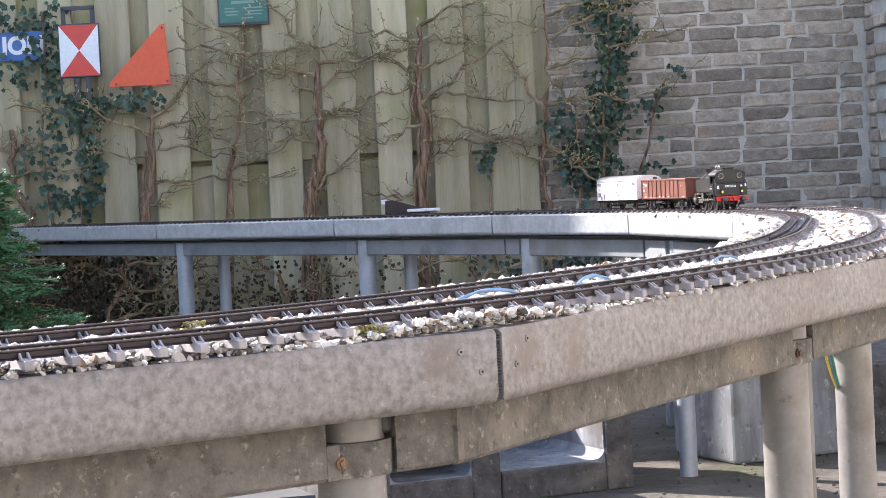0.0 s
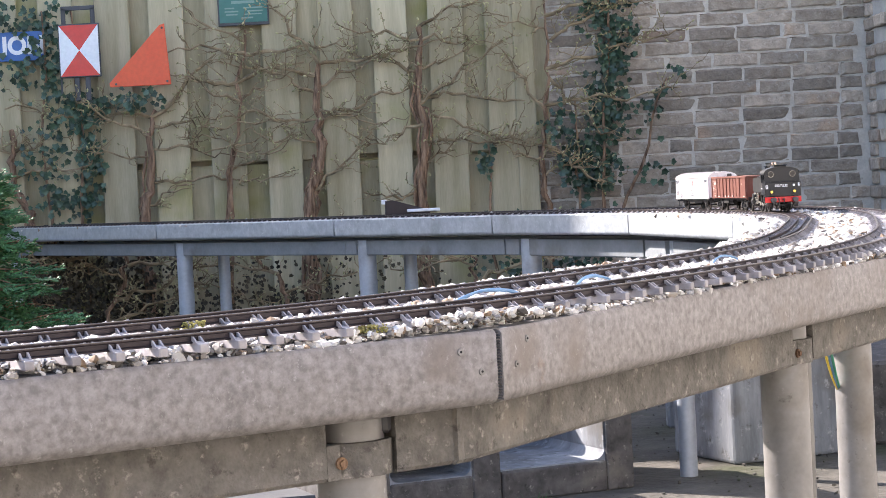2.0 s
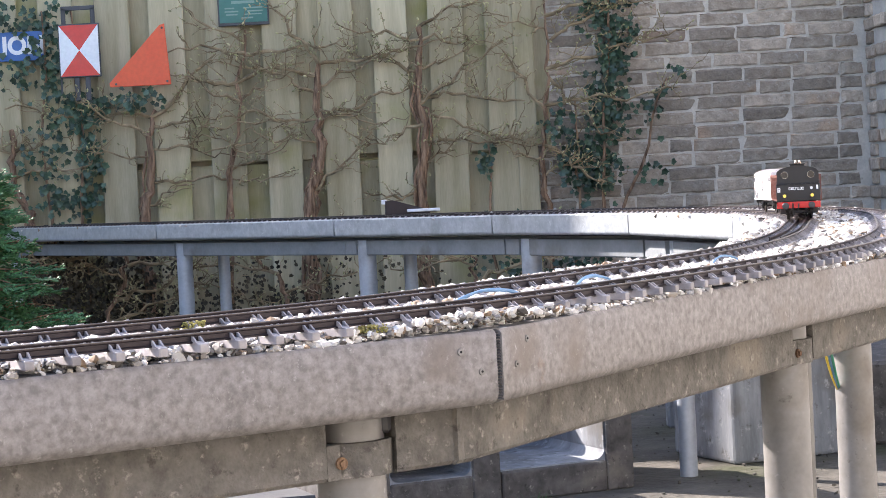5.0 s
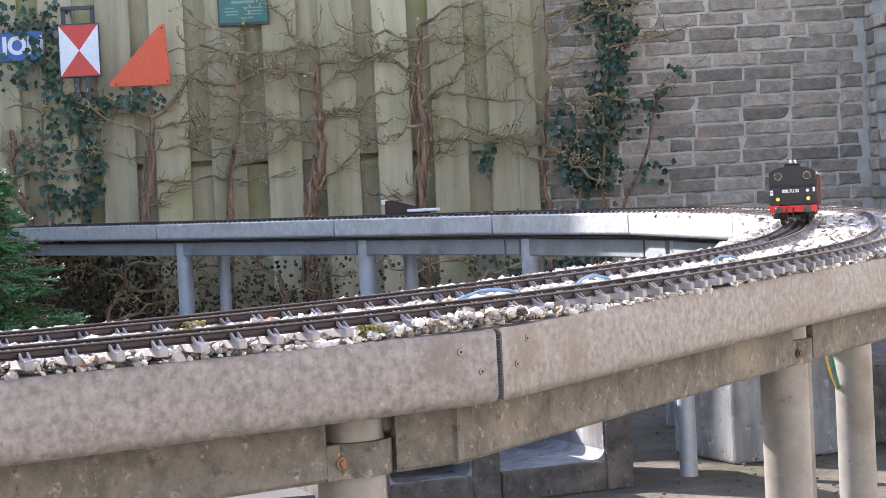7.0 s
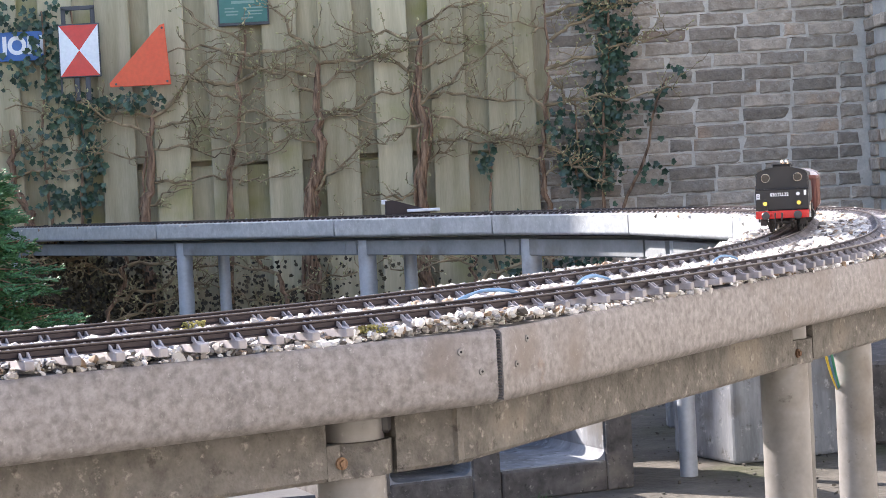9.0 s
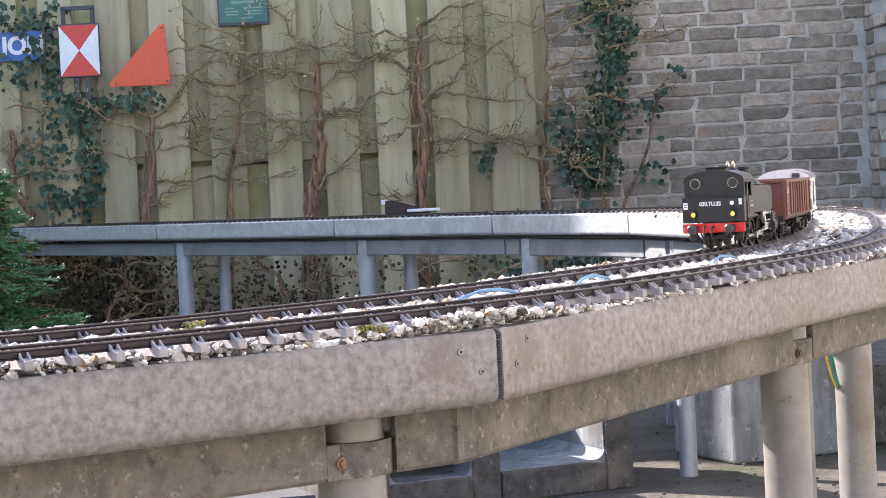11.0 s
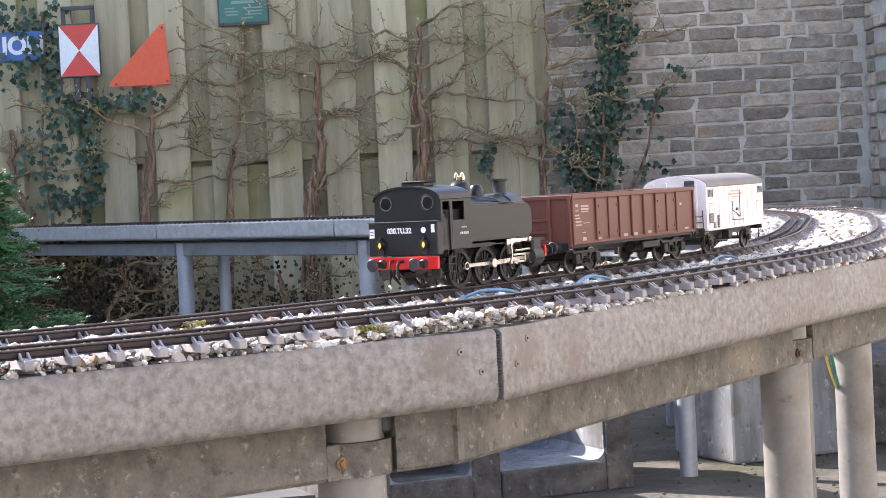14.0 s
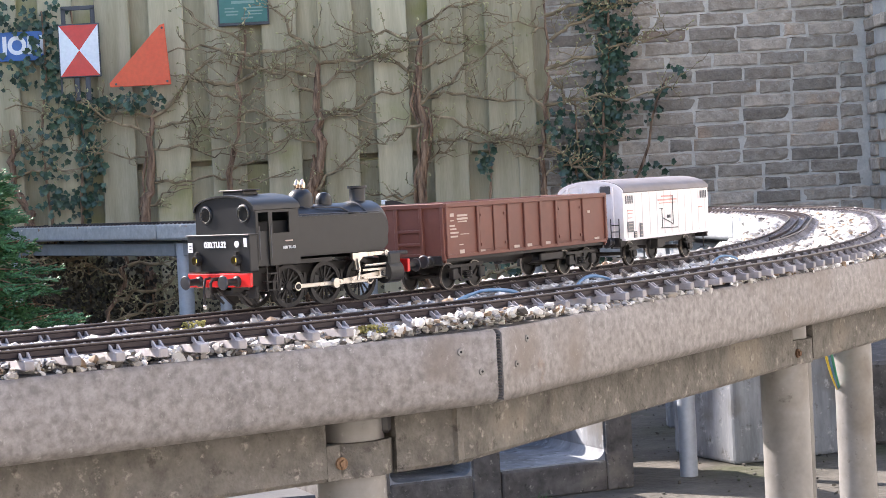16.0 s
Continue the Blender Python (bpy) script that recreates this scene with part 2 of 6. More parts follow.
def like(name, ob, parent, m):
    """A further piece on the mesh of ob."""
    o = new(name, ob.data)
    o.parent = parent
    o.matrix_basis = m
    return o


def thing(name, label, category, m=None, group="", kind=""):
    e = new(name)
    e.empty_display_size = 0.05
    if m is not None:
        e.matrix_basis = m
    return tagged(e, label, category, group, kind)


def box(bm, c, s, m=None, bevel=0.0, seg=1):
    """A box of size s at c."""
    r = bmesh.ops.create_cube(bm, size=1.0)
    vs = r["verts"]
    bmesh.ops.scale(bm, vec=s, verts=vs)
    if bevel:
        es = list({e for v in vs for e in v.link_edges})
        out = bmesh.ops.bevel(bm, geom=es, offset=bevel, segments=seg, affect="EDGES", profile=0.5)
        vs = list({v for v in vs if v.is_valid} | {v for f in out["faces"] for v in f.verts})
    bmesh.ops.translate(bm, vec=c, verts=vs)
    if m is not None:
        bmesh.ops.transform(bm, matrix=m, verts=vs)
    return vs


def rod(bm, a, b, r, r2=None, n=12, caps=True):
    """A round bar from a to b."""
    a, b = Vector(a), Vector(b)
    d = b - a
    m = Matrix.Translation((a + b) / 2) @ d.to_track_quat("Z", "Y").to_matrix().to_4x4()
    bmesh.ops.create_cone(bm, cap_ends=caps, segments=n, radius1=r, radius2=r if r2 is None else r2, depth=d.length, matrix=m)


def tube(bm, pts, radii, n=6):
    """A tapering tube through pts."""
    rings, side = [], None
    for i, p in enumerate(pts):
        p = Vector(p)
        a, b = Vector(pts[max(0, i - 1)]), Vector(pts[min(len(pts) - 1, i + 1)])
        d = (b - a).normalized()
        if side is None:
            side = d.cross(Vector((0.3, 0.9, 0.2))).normalized()
        up = side.cross(d).normalized()
        side = d.cross(up).normalized()
        rings.append([bm.verts.new(p + (side * math.cos(k * math.tau / n) + up * math.sin(k * math.tau / n)) * radii[i]) for k in range(n)])
    for r, s in zip(rings, rings[1:]):
        for k in range(n):
            bm.faces.new((r[k], r[(k + 1) % n], s[(k + 1) % n], s[k]))
    bm.faces.new(rings[0])
    bm.faces.new(rings[-1][::-1])


def lathe(bm, prof, m, n=16):
    """A turned shape: prof is a list of (radius, height)."""
    rings = []
    for r, z in prof:
        rings.append([bm.verts.new(m @ Vector((r * math.cos(k * math.tau / n), r * math.sin(k * math.tau / n), z))) for k in range(n)] if r > 1e-6 else [bm.verts.new(m @ Vector((0, 0, z)))])
    for a, b in zip(rings, rings[1:]):
        for k in range(n):
            f = [a[k % len(a)], a[(k + 1) % len(a)], b[(k + 1) % len(b)], b[k % len(b)]]
            f = list(dict.fromkeys(f))
            if len(f) > 2:
                bm.faces.new(f)
    if len(rings[0]) > 1:
        bm.faces.new(rings[0])
    if len(rings[-1]) > 1:
        bm.faces.new(rings[-1][::-1])


def prism(bm, poly, a, b, axes="yz"):
    """The polygon poly drawn in the plane of axes, extruded from a to b along the third axis."""
    def v(p, w):
        return {"yz": (w, p[0], p[1]), "xz": (p[0], w, p[1]), "xy": (p[0], p[1], w)}[axes]
    lo = [bm.verts.new(v(p, a)) for p in poly]
    hi = [bm.verts.new(v(p, b)) for p in poly]
    bm.faces.new(lo)
    bm.faces.new(hi[::-1])
    for k in range(len(poly)):
        j = (k + 1) % len(poly)
        bm.faces.new((lo[k], lo[j], hi[j], hi[k]))


def sweep(bm, prof, path, close=True):
    """The profile prof (offset, height) carried along path, a list of (point, sideways unit vector)."""
    rings = [[bm.verts.new(Vector(p) + Vector(s) * o + Vector((0, 0, h))) for o, h in prof] for p, s in path]
    k = len(prof)
    for a, b in zip(rings, rings[1:]):
        for i in range(k if close else k - 1):
            bm.faces.new((a[i], a[(i + 1) % k], b[(i + 1) % k], b[i]))
    if close:
        bm.faces.new(rings[0])
        bm.faces.new(rings[-1][::-1])


def lettering(name, text, size, material, parent, m, depth=0.0004, wide=1.0, bold=0.0):
    cu = bpy.data.curves.new(name, "FONT")
    cu.body, cu.size, cu.extrude, cu.align_x, cu.align_y = text, size, depth, "CENTER", "CENTER"
    cu.offset = bold
    o = bpy.data.objects.new(name, cu)
    scene.collection.objects.link(o)
    me = bpy.data.meshes.new_from_object(o.evaluated_get(bpy.context.evaluated_depsgraph_get()))
    bpy.data.objects.remove(o)
    me.materials.clear()
    me.materials.append(material)
    me.transform(Matrix.Diagonal((wide, 1, 1, 1)))
    ob = new(name, me)
    ob.parent = parent
    ob.matrix_basis = m
    return ob


FACE_Y = Matrix(((1, 0, 0, 0), (0, 0, -1, 0), (0, 1, 0, 0), (0, 0, 0, 1)))      # lettering that faces -y, reading along +x
FACE_X = Matrix(((0, 0, -1, 0), (-1, 0, 0, 0), (0, 1, 0, 0), (0, 0, 0, 1)))     # faces -x, reading along -y

# ---- the line of the inner track ----
STEP = 0.01
KNOTS = (-1.2, -0.35, 0.0, 0.25, 0.5, 0.75, 1.0, 1.25, 1.5, 1.75, 2.0, 2.25, 2.5, 2.75, 3.0, 3.25, 3.5, 4.0, 4.5, 5.0, 6.0, 7.0, 8.0, 11.0)
BENDS = (0.5, 0.793, 0.658, 0.497, 0.09, 0.249, 0.357, 0.381, 0.188, 0.175, 0.08, -0.033, 0.089, 0.229, 0.262, 0.35, 0.304, 0.25, 0.309, 0.238, 0.099, -0.023, -0.06, 0.0)
LS = np.arange(-1.2, 11.0, STEP)
LT = np.cumsum(np.interp(LS, KNOTS, BENDS)) * STEP
I0 = int(round(1.2 / STEP))
LT += 0.78823 - LT[I0]
LX, LY = np.cumsum(np.cos(LT)) * STEP, np.cumsum(np.sin(LT)) * STEP
LX += -0.18416 - LX[I0]
LY += 1.94757 - LY[I0]


def line(s, off=0.0):
    """Point and heading of the line at s, off metres to its left."""
    t = float(np.interp(s, LS, LT))
    return float(np.interp(s, LS, LX)) - off * math.sin(t), float(np.interp(s, LS, LY)) + off * math.cos(t), t


OUTER = -0.178                    # the outer track, right of the inner one

# ---- ground and walls ----
bm = bmesh.new()
bmesh.ops.create_grid(bm, x_segments=1, y_segments=1, size=60)
tagged(part("ground", bm, M_GROUND), "uneven grey earth and grit yard", "ground", kind="structure")

WALL_Y = 10.36
bm = bmesh.new()
box(bm, (3.4, WALL_Y + 0.2, 1.6), (5.8, 0.4, 3.2))
wall_north = tagged(part("wall_north", bm, M_MORTAR), "old grey-brown brick garden wall with pale mortar", "wall", kind="structure")
bm = bmesh.new()
box(bm, (2.45, 4.0, 1.6), (0.4, 12.6, 3.2))
wall_east = tagged(part("wall_east", bm, M_PLASTER), "pale rough stone side wall", "wall", kind="structure")
bm = bmesh.new()
box(bm, (-6.5, 4.0, 1.2), (0.3, 14.0, 2.4))
tagged(part("wall_west", bm, M_FENCE), "weathered boundary wall of the garden", "wall", kind="structure")
bm = bmesh.new()
box(bm, (-2.0, -3.5, 1.2), (9.0, 0.3, 2.4))
tagged(part("wall_south", bm, M_MORTAR), "plain garden wall", "wall", kind="structure")

# added out of view: its shadow covers the far deck and the yard
bm = bmesh.new()
box(bm, (-4.3, 11.0, 3.75), (3.4, 0.5, 7.5))
tagged(part("wall_house", bm, M_MORTAR), "unseen plain wall added to shade the far deck and yard", "wall", kind="structure")
# added left of the view to keep the sun from passing the fence end
bm = bmesh.new()
box(bm, (-4.85, 10.4, 1.9), (3.1, 0.1, 3.8))
tagged(part("wall_side", bm, M_FENCE), "unseen plain boarding added to stop sun past the fence end", "wall", kind="structure")

# ---- board fence ----
fence = thing("fence", "tall fence of weathered greenish-grey wooden boards", "fence", pose(0, 10.3, 0))
# the unseen upper boards, up to 3.8 m, are added height for shading the far deck
bm = bmesh.new()
box(bm, (0, 0, 0), (0.18, 0.022, 3.8), bevel=0.004)
board = part("board", bm, M_FENCE, fence)
rng = random.Random(3)
edges = (-3.18, -2.89, -2.60, -2.32, -2.03, -1.74, -1.46, -1.17, -0.88, -0.59, -0.31, -0.02, 0.27)
board.matrix_basis = pose(edges[0] + 0.09, 0, 1.90)
for x in edges[1:]:
    like("board", board, fence, pose(x + 0.09, rng.uniform(-0.004, 0.004), 1.90, 0, rng.uniform(-0.25, 0.25), rng.uniform(-1, 1)))
bm = bmesh.new()
box(bm, (0, 0, 0), (0.105, 0.024, 3.8), bevel=0.004)
end = part("board", bm, M_FENCE, fence)
end.matrix_basis = pose(0.465, -0.01, 1.90)
bm = bmesh.new()
box(bm, (0, 0, 0), (0.17, 0.022, 2.72), bevel=0.004)
up = part("board", bm, M_FENCE, fence)
up.matrix_basis = pose(edges[0] + 0.235, 0.055, 2.44)
bm = bmesh.new()
box(bm, (0, 0, 0), (0.17, 0.022, 1.02), bevel=0.004)
low = part("board", bm, M_FENCE, fence)
low.matrix_basis = pose(edges[0] + 0.235, 0.085, 0.55)
for x in edges[1:]:
    like("board", up, fence, pose(x + 0.235, 0.055 + rng.uniform(-0.004, 0.004), 2.44 + rng.uniform(-0.01, 0.01), 0, rng.uniform(-0.3, 0.3), 0))
    like("board", low, fence, pose(x + 0.235, 0.085, 0.55 + rng.uniform(-0.012, 0.012)))
for z in (1.03, 2.1):
    bm = bmesh.new()
    box(bm, (-1.3, 0.115, z), (3.75, 0.035, 0.07), bevel=0.004)
    part("rail", bm, M_FENCE, fence)
bm = bmesh.new()
box(bm, (-1.3, 0.17, 1.90), (3.75, 0.02, 3.8))
part("backing", bm, M_FENCE, fence)

# ---- galvanised deck that carries the track ----
JOINTS = (-1.1, 0.06, 1.28, 2.42, 3.53, 4.48, 5.40, 6.42, 7.77, 9.2, 10.6)
OUT_AT, IN_AT = -0.258, 0.075
RIM_OUT, RIM_IN = -0.024, -0.008


def deck_frame(i):
    o0, o1 = Vector(line(JOINTS[i], OUT_AT)[:2] + (RAIL,)), Vector(line(JOINTS[i + 1], OUT_AT)[:2] + (RAIL,))
    if i == 0:
        o0, o1 = Vector((-1.01, 1.10, RAIL)), Vector((0.048, 1.83, RAIL))
    if i == 1:
        o0 = Vector((0.048, 1.83, RAIL))
    n0, n1 = Vector(line(JOINTS[i], IN_AT)[:2] + (RAIL,)), Vector(line(JOINTS[i + 1], IN_AT)[:2] + (RAIL,))
    return o0, o1, n0, n1


def flange(bm, a, b, side, rim, gap=0.004):
    """A folded steel edge from a to b: top lip, flat face and rounded bottom fold, facing away from side."""
    d = (b - a).normalized()
    a, b = a + d * gap, b - d * gap
    prof = [(0.012, rim - 0.002), (0.012, rim + 0.001), (0.003, rim + 0.001), (0.0, rim - 0.003), (0.0, rim - 0.057), (0.0008, rim - 0.0605), (0.0027, rim - 0.0635), (0.0052, rim - 0.0662), (0.009, rim - 0.0677),
            (0.030, rim - 0.068), (0.030, rim - 0.064), (0.008, rim - 0.0625), (0.005, rim - 0.056), (0.004, rim - 0.003)]
    sweep(bm, prof, [(a, side), (b, side)])


POSTS = []
for i in range(len(JOINTS) - 1):
    o0, o1, n0, n1 = deck_frame(i)
    near = i < 3
    deck = thing("track_deck", "raised steel trough section, dull and weathered, filled with gravel" if near else "raised bright galvanised steel trough section on tube posts", "track deck", group="deck sections")
    so = Vector((-(o1 - o0).y, (o1 - o0).x, 0)).normalized()
    si = Vector(((n1 - n0).y, -(n1 - n0).x, 0)).normalized()
    bm = bmesh.new()
    flange(bm, o0, o1, so, RIM_OUT)
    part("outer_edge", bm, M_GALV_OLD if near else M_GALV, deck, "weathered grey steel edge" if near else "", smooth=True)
    bm = bmesh.new()
    flange(bm, n0, n1, si, RIM_IN if i > 2 else RIM_OUT)
    part("inner_edge", bm, M_GALV, deck, "bright galvanised edge")
    bm = bmesh.new()
    fl = [p + Vector((0, 0, -0.066)) for p in (o0 + so * 0.031, o1 + so * 0.031, n1 + si * 0.031, n0 + si * 0.031)]
    vs = [bm.verts.new(p + Vector((0, 0, dz))) for dz in (0.0, -0.004) for p in fl]
    for q in ((0, 1, 2, 3), (7, 6, 5, 4), (0, 4, 5, 1), (1, 5, 6, 2), (2, 6, 7, 3), (3, 7, 4, 0)):
        bm.faces.new([vs[k] for k in q])
    part("tray", bm, M_GALV_OLD, deck)
    # carrying beams under both edges, broken where the posts pass
    for a, b, s, nm in ((o0, o1, so, "outer_beam"), (n0, n1, si, "inner_beam")):
        L = (b - a).length
        d = (b - a).normalized()
        posts = {('outer_beam', 0): [0.909 * L], ('outer_beam', 1): [0.707 * L], ('inner_beam', 4): [0.75 * L], ('inner_beam', 5): [0.86 * L], ('inner_beam', 6): [0.9 * L], ('inner_beam', 7): [0.93 * L], ('inner_beam', 3): [0.008 * L + 0.05]}.get((nm, i), [])
        cuts = [0.0] + [q for p in posts for q in (p - 0.045, p + 0.03)] + [L]
        bm = bmesh.new()
        for c0, c1 in zip(cuts[::2], cuts[1::2]):
            sweep(bm, [(0.052, -0.092), (0.050, -0.094), (0.050, -0.146), (0.054, -0.150), (0.098, -0.150), (0.10, -0.148), (0.10, -0.092)], [(a + d * c0, s), (a + d * c1, s)])
        part(nm, bm, M_BEAM if near else M_BEAM_SHADED, deck, "rough grey beam" if near else "beam with blue-grey shade in its colour")
        for p in posts:
            POSTS.append((a + d * p + s * (0.066 if i == 3 else 0.082), d, s, near and nm == "outer_beam"))
    # screws beside the joints
    if i < 2:
        for u, z in (((0.045, -0.040), (0.022, -0.060)) if i == 0 else ((0.030, -0.058), (0.052, -0.036))):
            L = (o1 - o0).length
            d = (o1 - o0).normalized()
            p = o0 + d * (L - u if i == 0 else u) + Vector((0, 0, z))
            bm = bmesh.new()
            rod(bm, p + so * 0.001, p - so * 0.0012, 0.0036, 0.0032, 14)
            scr = part("screw", bm, M_POST, deck, "round grey screw head")
            # a dark disc paints the shade of the socket
            bm = bmesh.new()
            rod(bm, p - so * 0.0012, p - so * 0.0016, 0.0012, n=6)
            part("socket", bm, M_HOLE_SHADE, scr)
    if i == 0:
        bm = bmesh.new()
        d = (o1 - o0).normalized()
        for k in range(22):
            z = -0.028 - k * 0.0028
            rod(bm, o1 + so * 0.004 - d * 0.003 + Vector((0, 0, z)), o1 + so * 0.004 + d * 0.004 + Vector((0, 0, z - 0.001)), 0.0011, n=5)
        part("joint_spring", bm, M_IRON, deck, "ribbed dark seal in the joint")


def post(p, d, s, clamp, r=0.033):
    top = RAIL - 0.092
    ob = thing("post", "round grey steel tube post under the deck", "post", pose(p.x, p.y, 0), group="deck posts")
    bm = bmesh.new()
    lathe(bm, [(r, -0.02), (r, top)], Matrix.Identity(4), 28)
    # posts beyond 4.5 m take the copy with shade in its colour
    part("tube", bm, M_POST if p.y < 4.5 else M_POST_SHADED, ob, smooth=True)
    if clamp:
        bm = bmesh.new()
        q0 = math.atan2(-s.y, -s.x)
        ring = []
        for k in range(17):
            q = q0 + radians(-100 + k * 200 / 16)
            ring.append((Vector((0, 0, top - 0.041)), Vector((math.cos(q), math.sin(q), 0))))
        sweep(bm, [(r + 0.0005, -0.016), (r + 0.007, -0.016), (r + 0.007, 0.016), (r + 0.0005, 0.016)], ring)
        for q in (-1, 1):
            c = Vector((0, 0, top - 0.041)) - s * 0.018 + d * q * 0.037
            sweep(bm, [(-0.013, -0.016), (0.013, -0.016), (0.013, 0.016), (-0.013, 0.016)], [(c - d * 0.007, s), (c + d * 0.007, s)])
        cl = part("clamp", bm, M_BEAM, ob, "grey clamp band with a bolt")
        bm = bmesh.new()
        c = Vector((0, 0, top - 0.042)) - s * (r - 0.001) - d * 0.030
        rod(bm, c + s * 0.012, c - s * 0.003, 0.0058, n=14)
        rod(bm, c - s * 0.003, c - s * 0.006, 0.0036, n=6)
        part("bolt", bm, M_BARK, cl, "rusty bolt")
        bm = bmesh.new()
        c = Vector((0, 0, top - 0.012)) + d * 0.028 - s * 0.012
        box(bm, c, (0.018, 0.03, 0.018), bevel=0.003)
        part("shim", bm, M_IRON, ob, "dark iron shim")
    return ob


for p, d, s, clamp in POSTS:
    post(p, d, s, clamp, 0.032 if p.y < 4 else 0.027 if p.y < 6.4 else 0.035)
post(Vector((0.713, 3.5, 0)), Vector((1, 0, 0)), Vector((0, 1, 0)), False, 0.033)
for p in ((-0.985, 8.92), (-0.13, 7.79), (-2.15, 10.0)):
    post(Vector((*p, 0)), Vector((1, 0, 0)), Vector((0, 1, 0)), False, 0.026)


# ---- tracks ----
def rail_along(bm, s0, s1, off, prof, step=0.03):
    n = int((s1 - s0) / step) + 1
    pts = []
    for k in range(n + 1):
        s = s0 + (s1 - s0) * k / n
        x, y, t = line(s, off)
        pts.append(((x, y, RAIL), (-math.sin(t), math.cos(t), 0)))
    sweep(bm, prof, pts)


WEB = [(-0.0035, -0.0084), (0.0035, -0.0084), (0.0035, -0.0074), (0.0007, -0.0064), (0.0007, -0.0026), (0.0014, -0.0018), (0.0014, -0.0007), (-0.0014, -0.0007), (-0.0014, -0.0018), (-0.0007, -0.0026), (-0.0007, -0.0064), (-0.0035, -0.0074)]
HEAD = [(-0.0016, -0.0009), (0.0016, -0.0009), (0.0016, -0.0003), (0.0010, 0.0), (-0.0010, 0.0), (-0.0016, -0.0003)]


def sleeper_mesh():
    bm = bmesh.new()
    box(bm, (0, 0, -0.0125), (0.0085, 0.078, 0.0078), bevel=0.0008)
    for y in (-0.0238, 0.0238):
        for sg in (-1, 1):
            c = [(y + sg * 0.0012, -0.0028), (y + sg * 0.0030, -0.0030), (y + sg * 0.0095, -0.0082), (y + sg * 0.0095, -0.0088), (y + sg * 0.0012, -0.0088)]
            prism(bm, c, -0.0042, -0.0026)
            prism(bm, c, 0.0026, 0.0042)
            prism(bm, [(y + sg * 0.0012, -0.0068), (y + sg * 0.0075, -0.0074), (y + sg * 0.0095, -0.0088), (y + sg * 0.0012, -0.0088)], -0.0026, 0.0026)
    return bm


first_sleeper = None
for off, lab in ((0.0, "narrow model railway track with brown rails on dark sleepers"), (OUTER, "outer model railway track with brown rails and dark sleepers")):
    trk = thing("railway_track", lab, "railway track", group="model railway tracks")
    for y in (-0.0238, 0.0238):
        bm = bmesh.new()
        rail_along(bm, -1.1, 10.5, off + y, WEB)
        rl = part("rail", bm, M_RAIL, trk)
        bm = bmesh.new()
        rail_along(bm, -1.1, 10.5, off + y, HEAD)
        part("rail_head", bm, M_HEAD, rl, "worn bright rail head")
    if off == 0.0:
        for y in (0.0058, -0.0125):
            bm = bmesh.new()
            rail_along(bm, 1.5, 4.5, y, WEB)
            part("check_rail", bm, M_RAIL, trk)
    s, k = -1.0, 0
    while s < 10.0:
        x, y, t = line(s, off)
        wob = rng.uniform(-1.2, 1.2)
        m = Matrix.Translation((x, y, RAIL)) @ Matrix.Rotation(t + radians(wob), 4, "Z")
        if first_sleeper is None:
            first_sleeper = part("sleeper", sleeper_mesh(), M_SLEEPER, trk)
            first_sleeper.matrix_basis = m
        else:
            like("sleeper", first_sleeper, trk, m)
        # the outer line is longer or shorter than the inner one where it bends
        bend = float(np.interp(s, KNOTS, BENDS))
        s += 0.0375 / (1 - off * bend)


# ---- ballast: one heap of loose stones ----
def heap(name, label, count, spots, size, material, category):
    """Many small broken stones in one mesh; spots gives a place, size the radius range."""
    r = np.random.default_rng(11)
    ico = bmesh.new()
    bmesh.ops.create_icosphere(ico, subdivisions=1, radius=1.0)
    base = np.array([v.co[:] for v in ico.verts])
    tri = np.array([[v.index for v in f.verts] for f in ico.faces])
    ico.free()
    P = spots(r, count)
    n = len(P)
    V = np.repeat(base[None], n, 0) * (1 + r.uniform(-0.3, 0.25, (n, len(base), 1)))
    V *= r.uniform(0.5, 1.4, (n, 1, 3)) * (size[0] + (size[1] - size[0]) * r.random((n, 1, 1)) ** 2)
    a = r.uniform(0, math.tau, (n, 2))
    c, s = np.cos(a), np.sin(a)
    x, y, z = V[..., 0].copy(), V[..., 1].copy(), V[..., 2].copy()
    y, z = y * c[:, :1] - z * s[:, :1], y * s[:, :1] + z * c[:, :1]
    x, y = x * c[:, 1:] - y * s[:, 1:], x * s[:, 1:] + y * c[:, 1:]
    V = np.stack([x, y, z * 0.8], -1) + P[:, None]
    F = (tri[None] + (np.arange(n) * len(base))[:, None, None]).reshape(-1, 3)
    me = bpy.data.meshes.new(name)
    me.from_pydata(V.reshape(-1, 3).tolist(), [], F.tolist())
    me.polygons.foreach_set("use_smooth", [False] * len(me.polygons))
    me.materials.append(material)
    return tagged(new(name, me), label, category, kind="stuff")


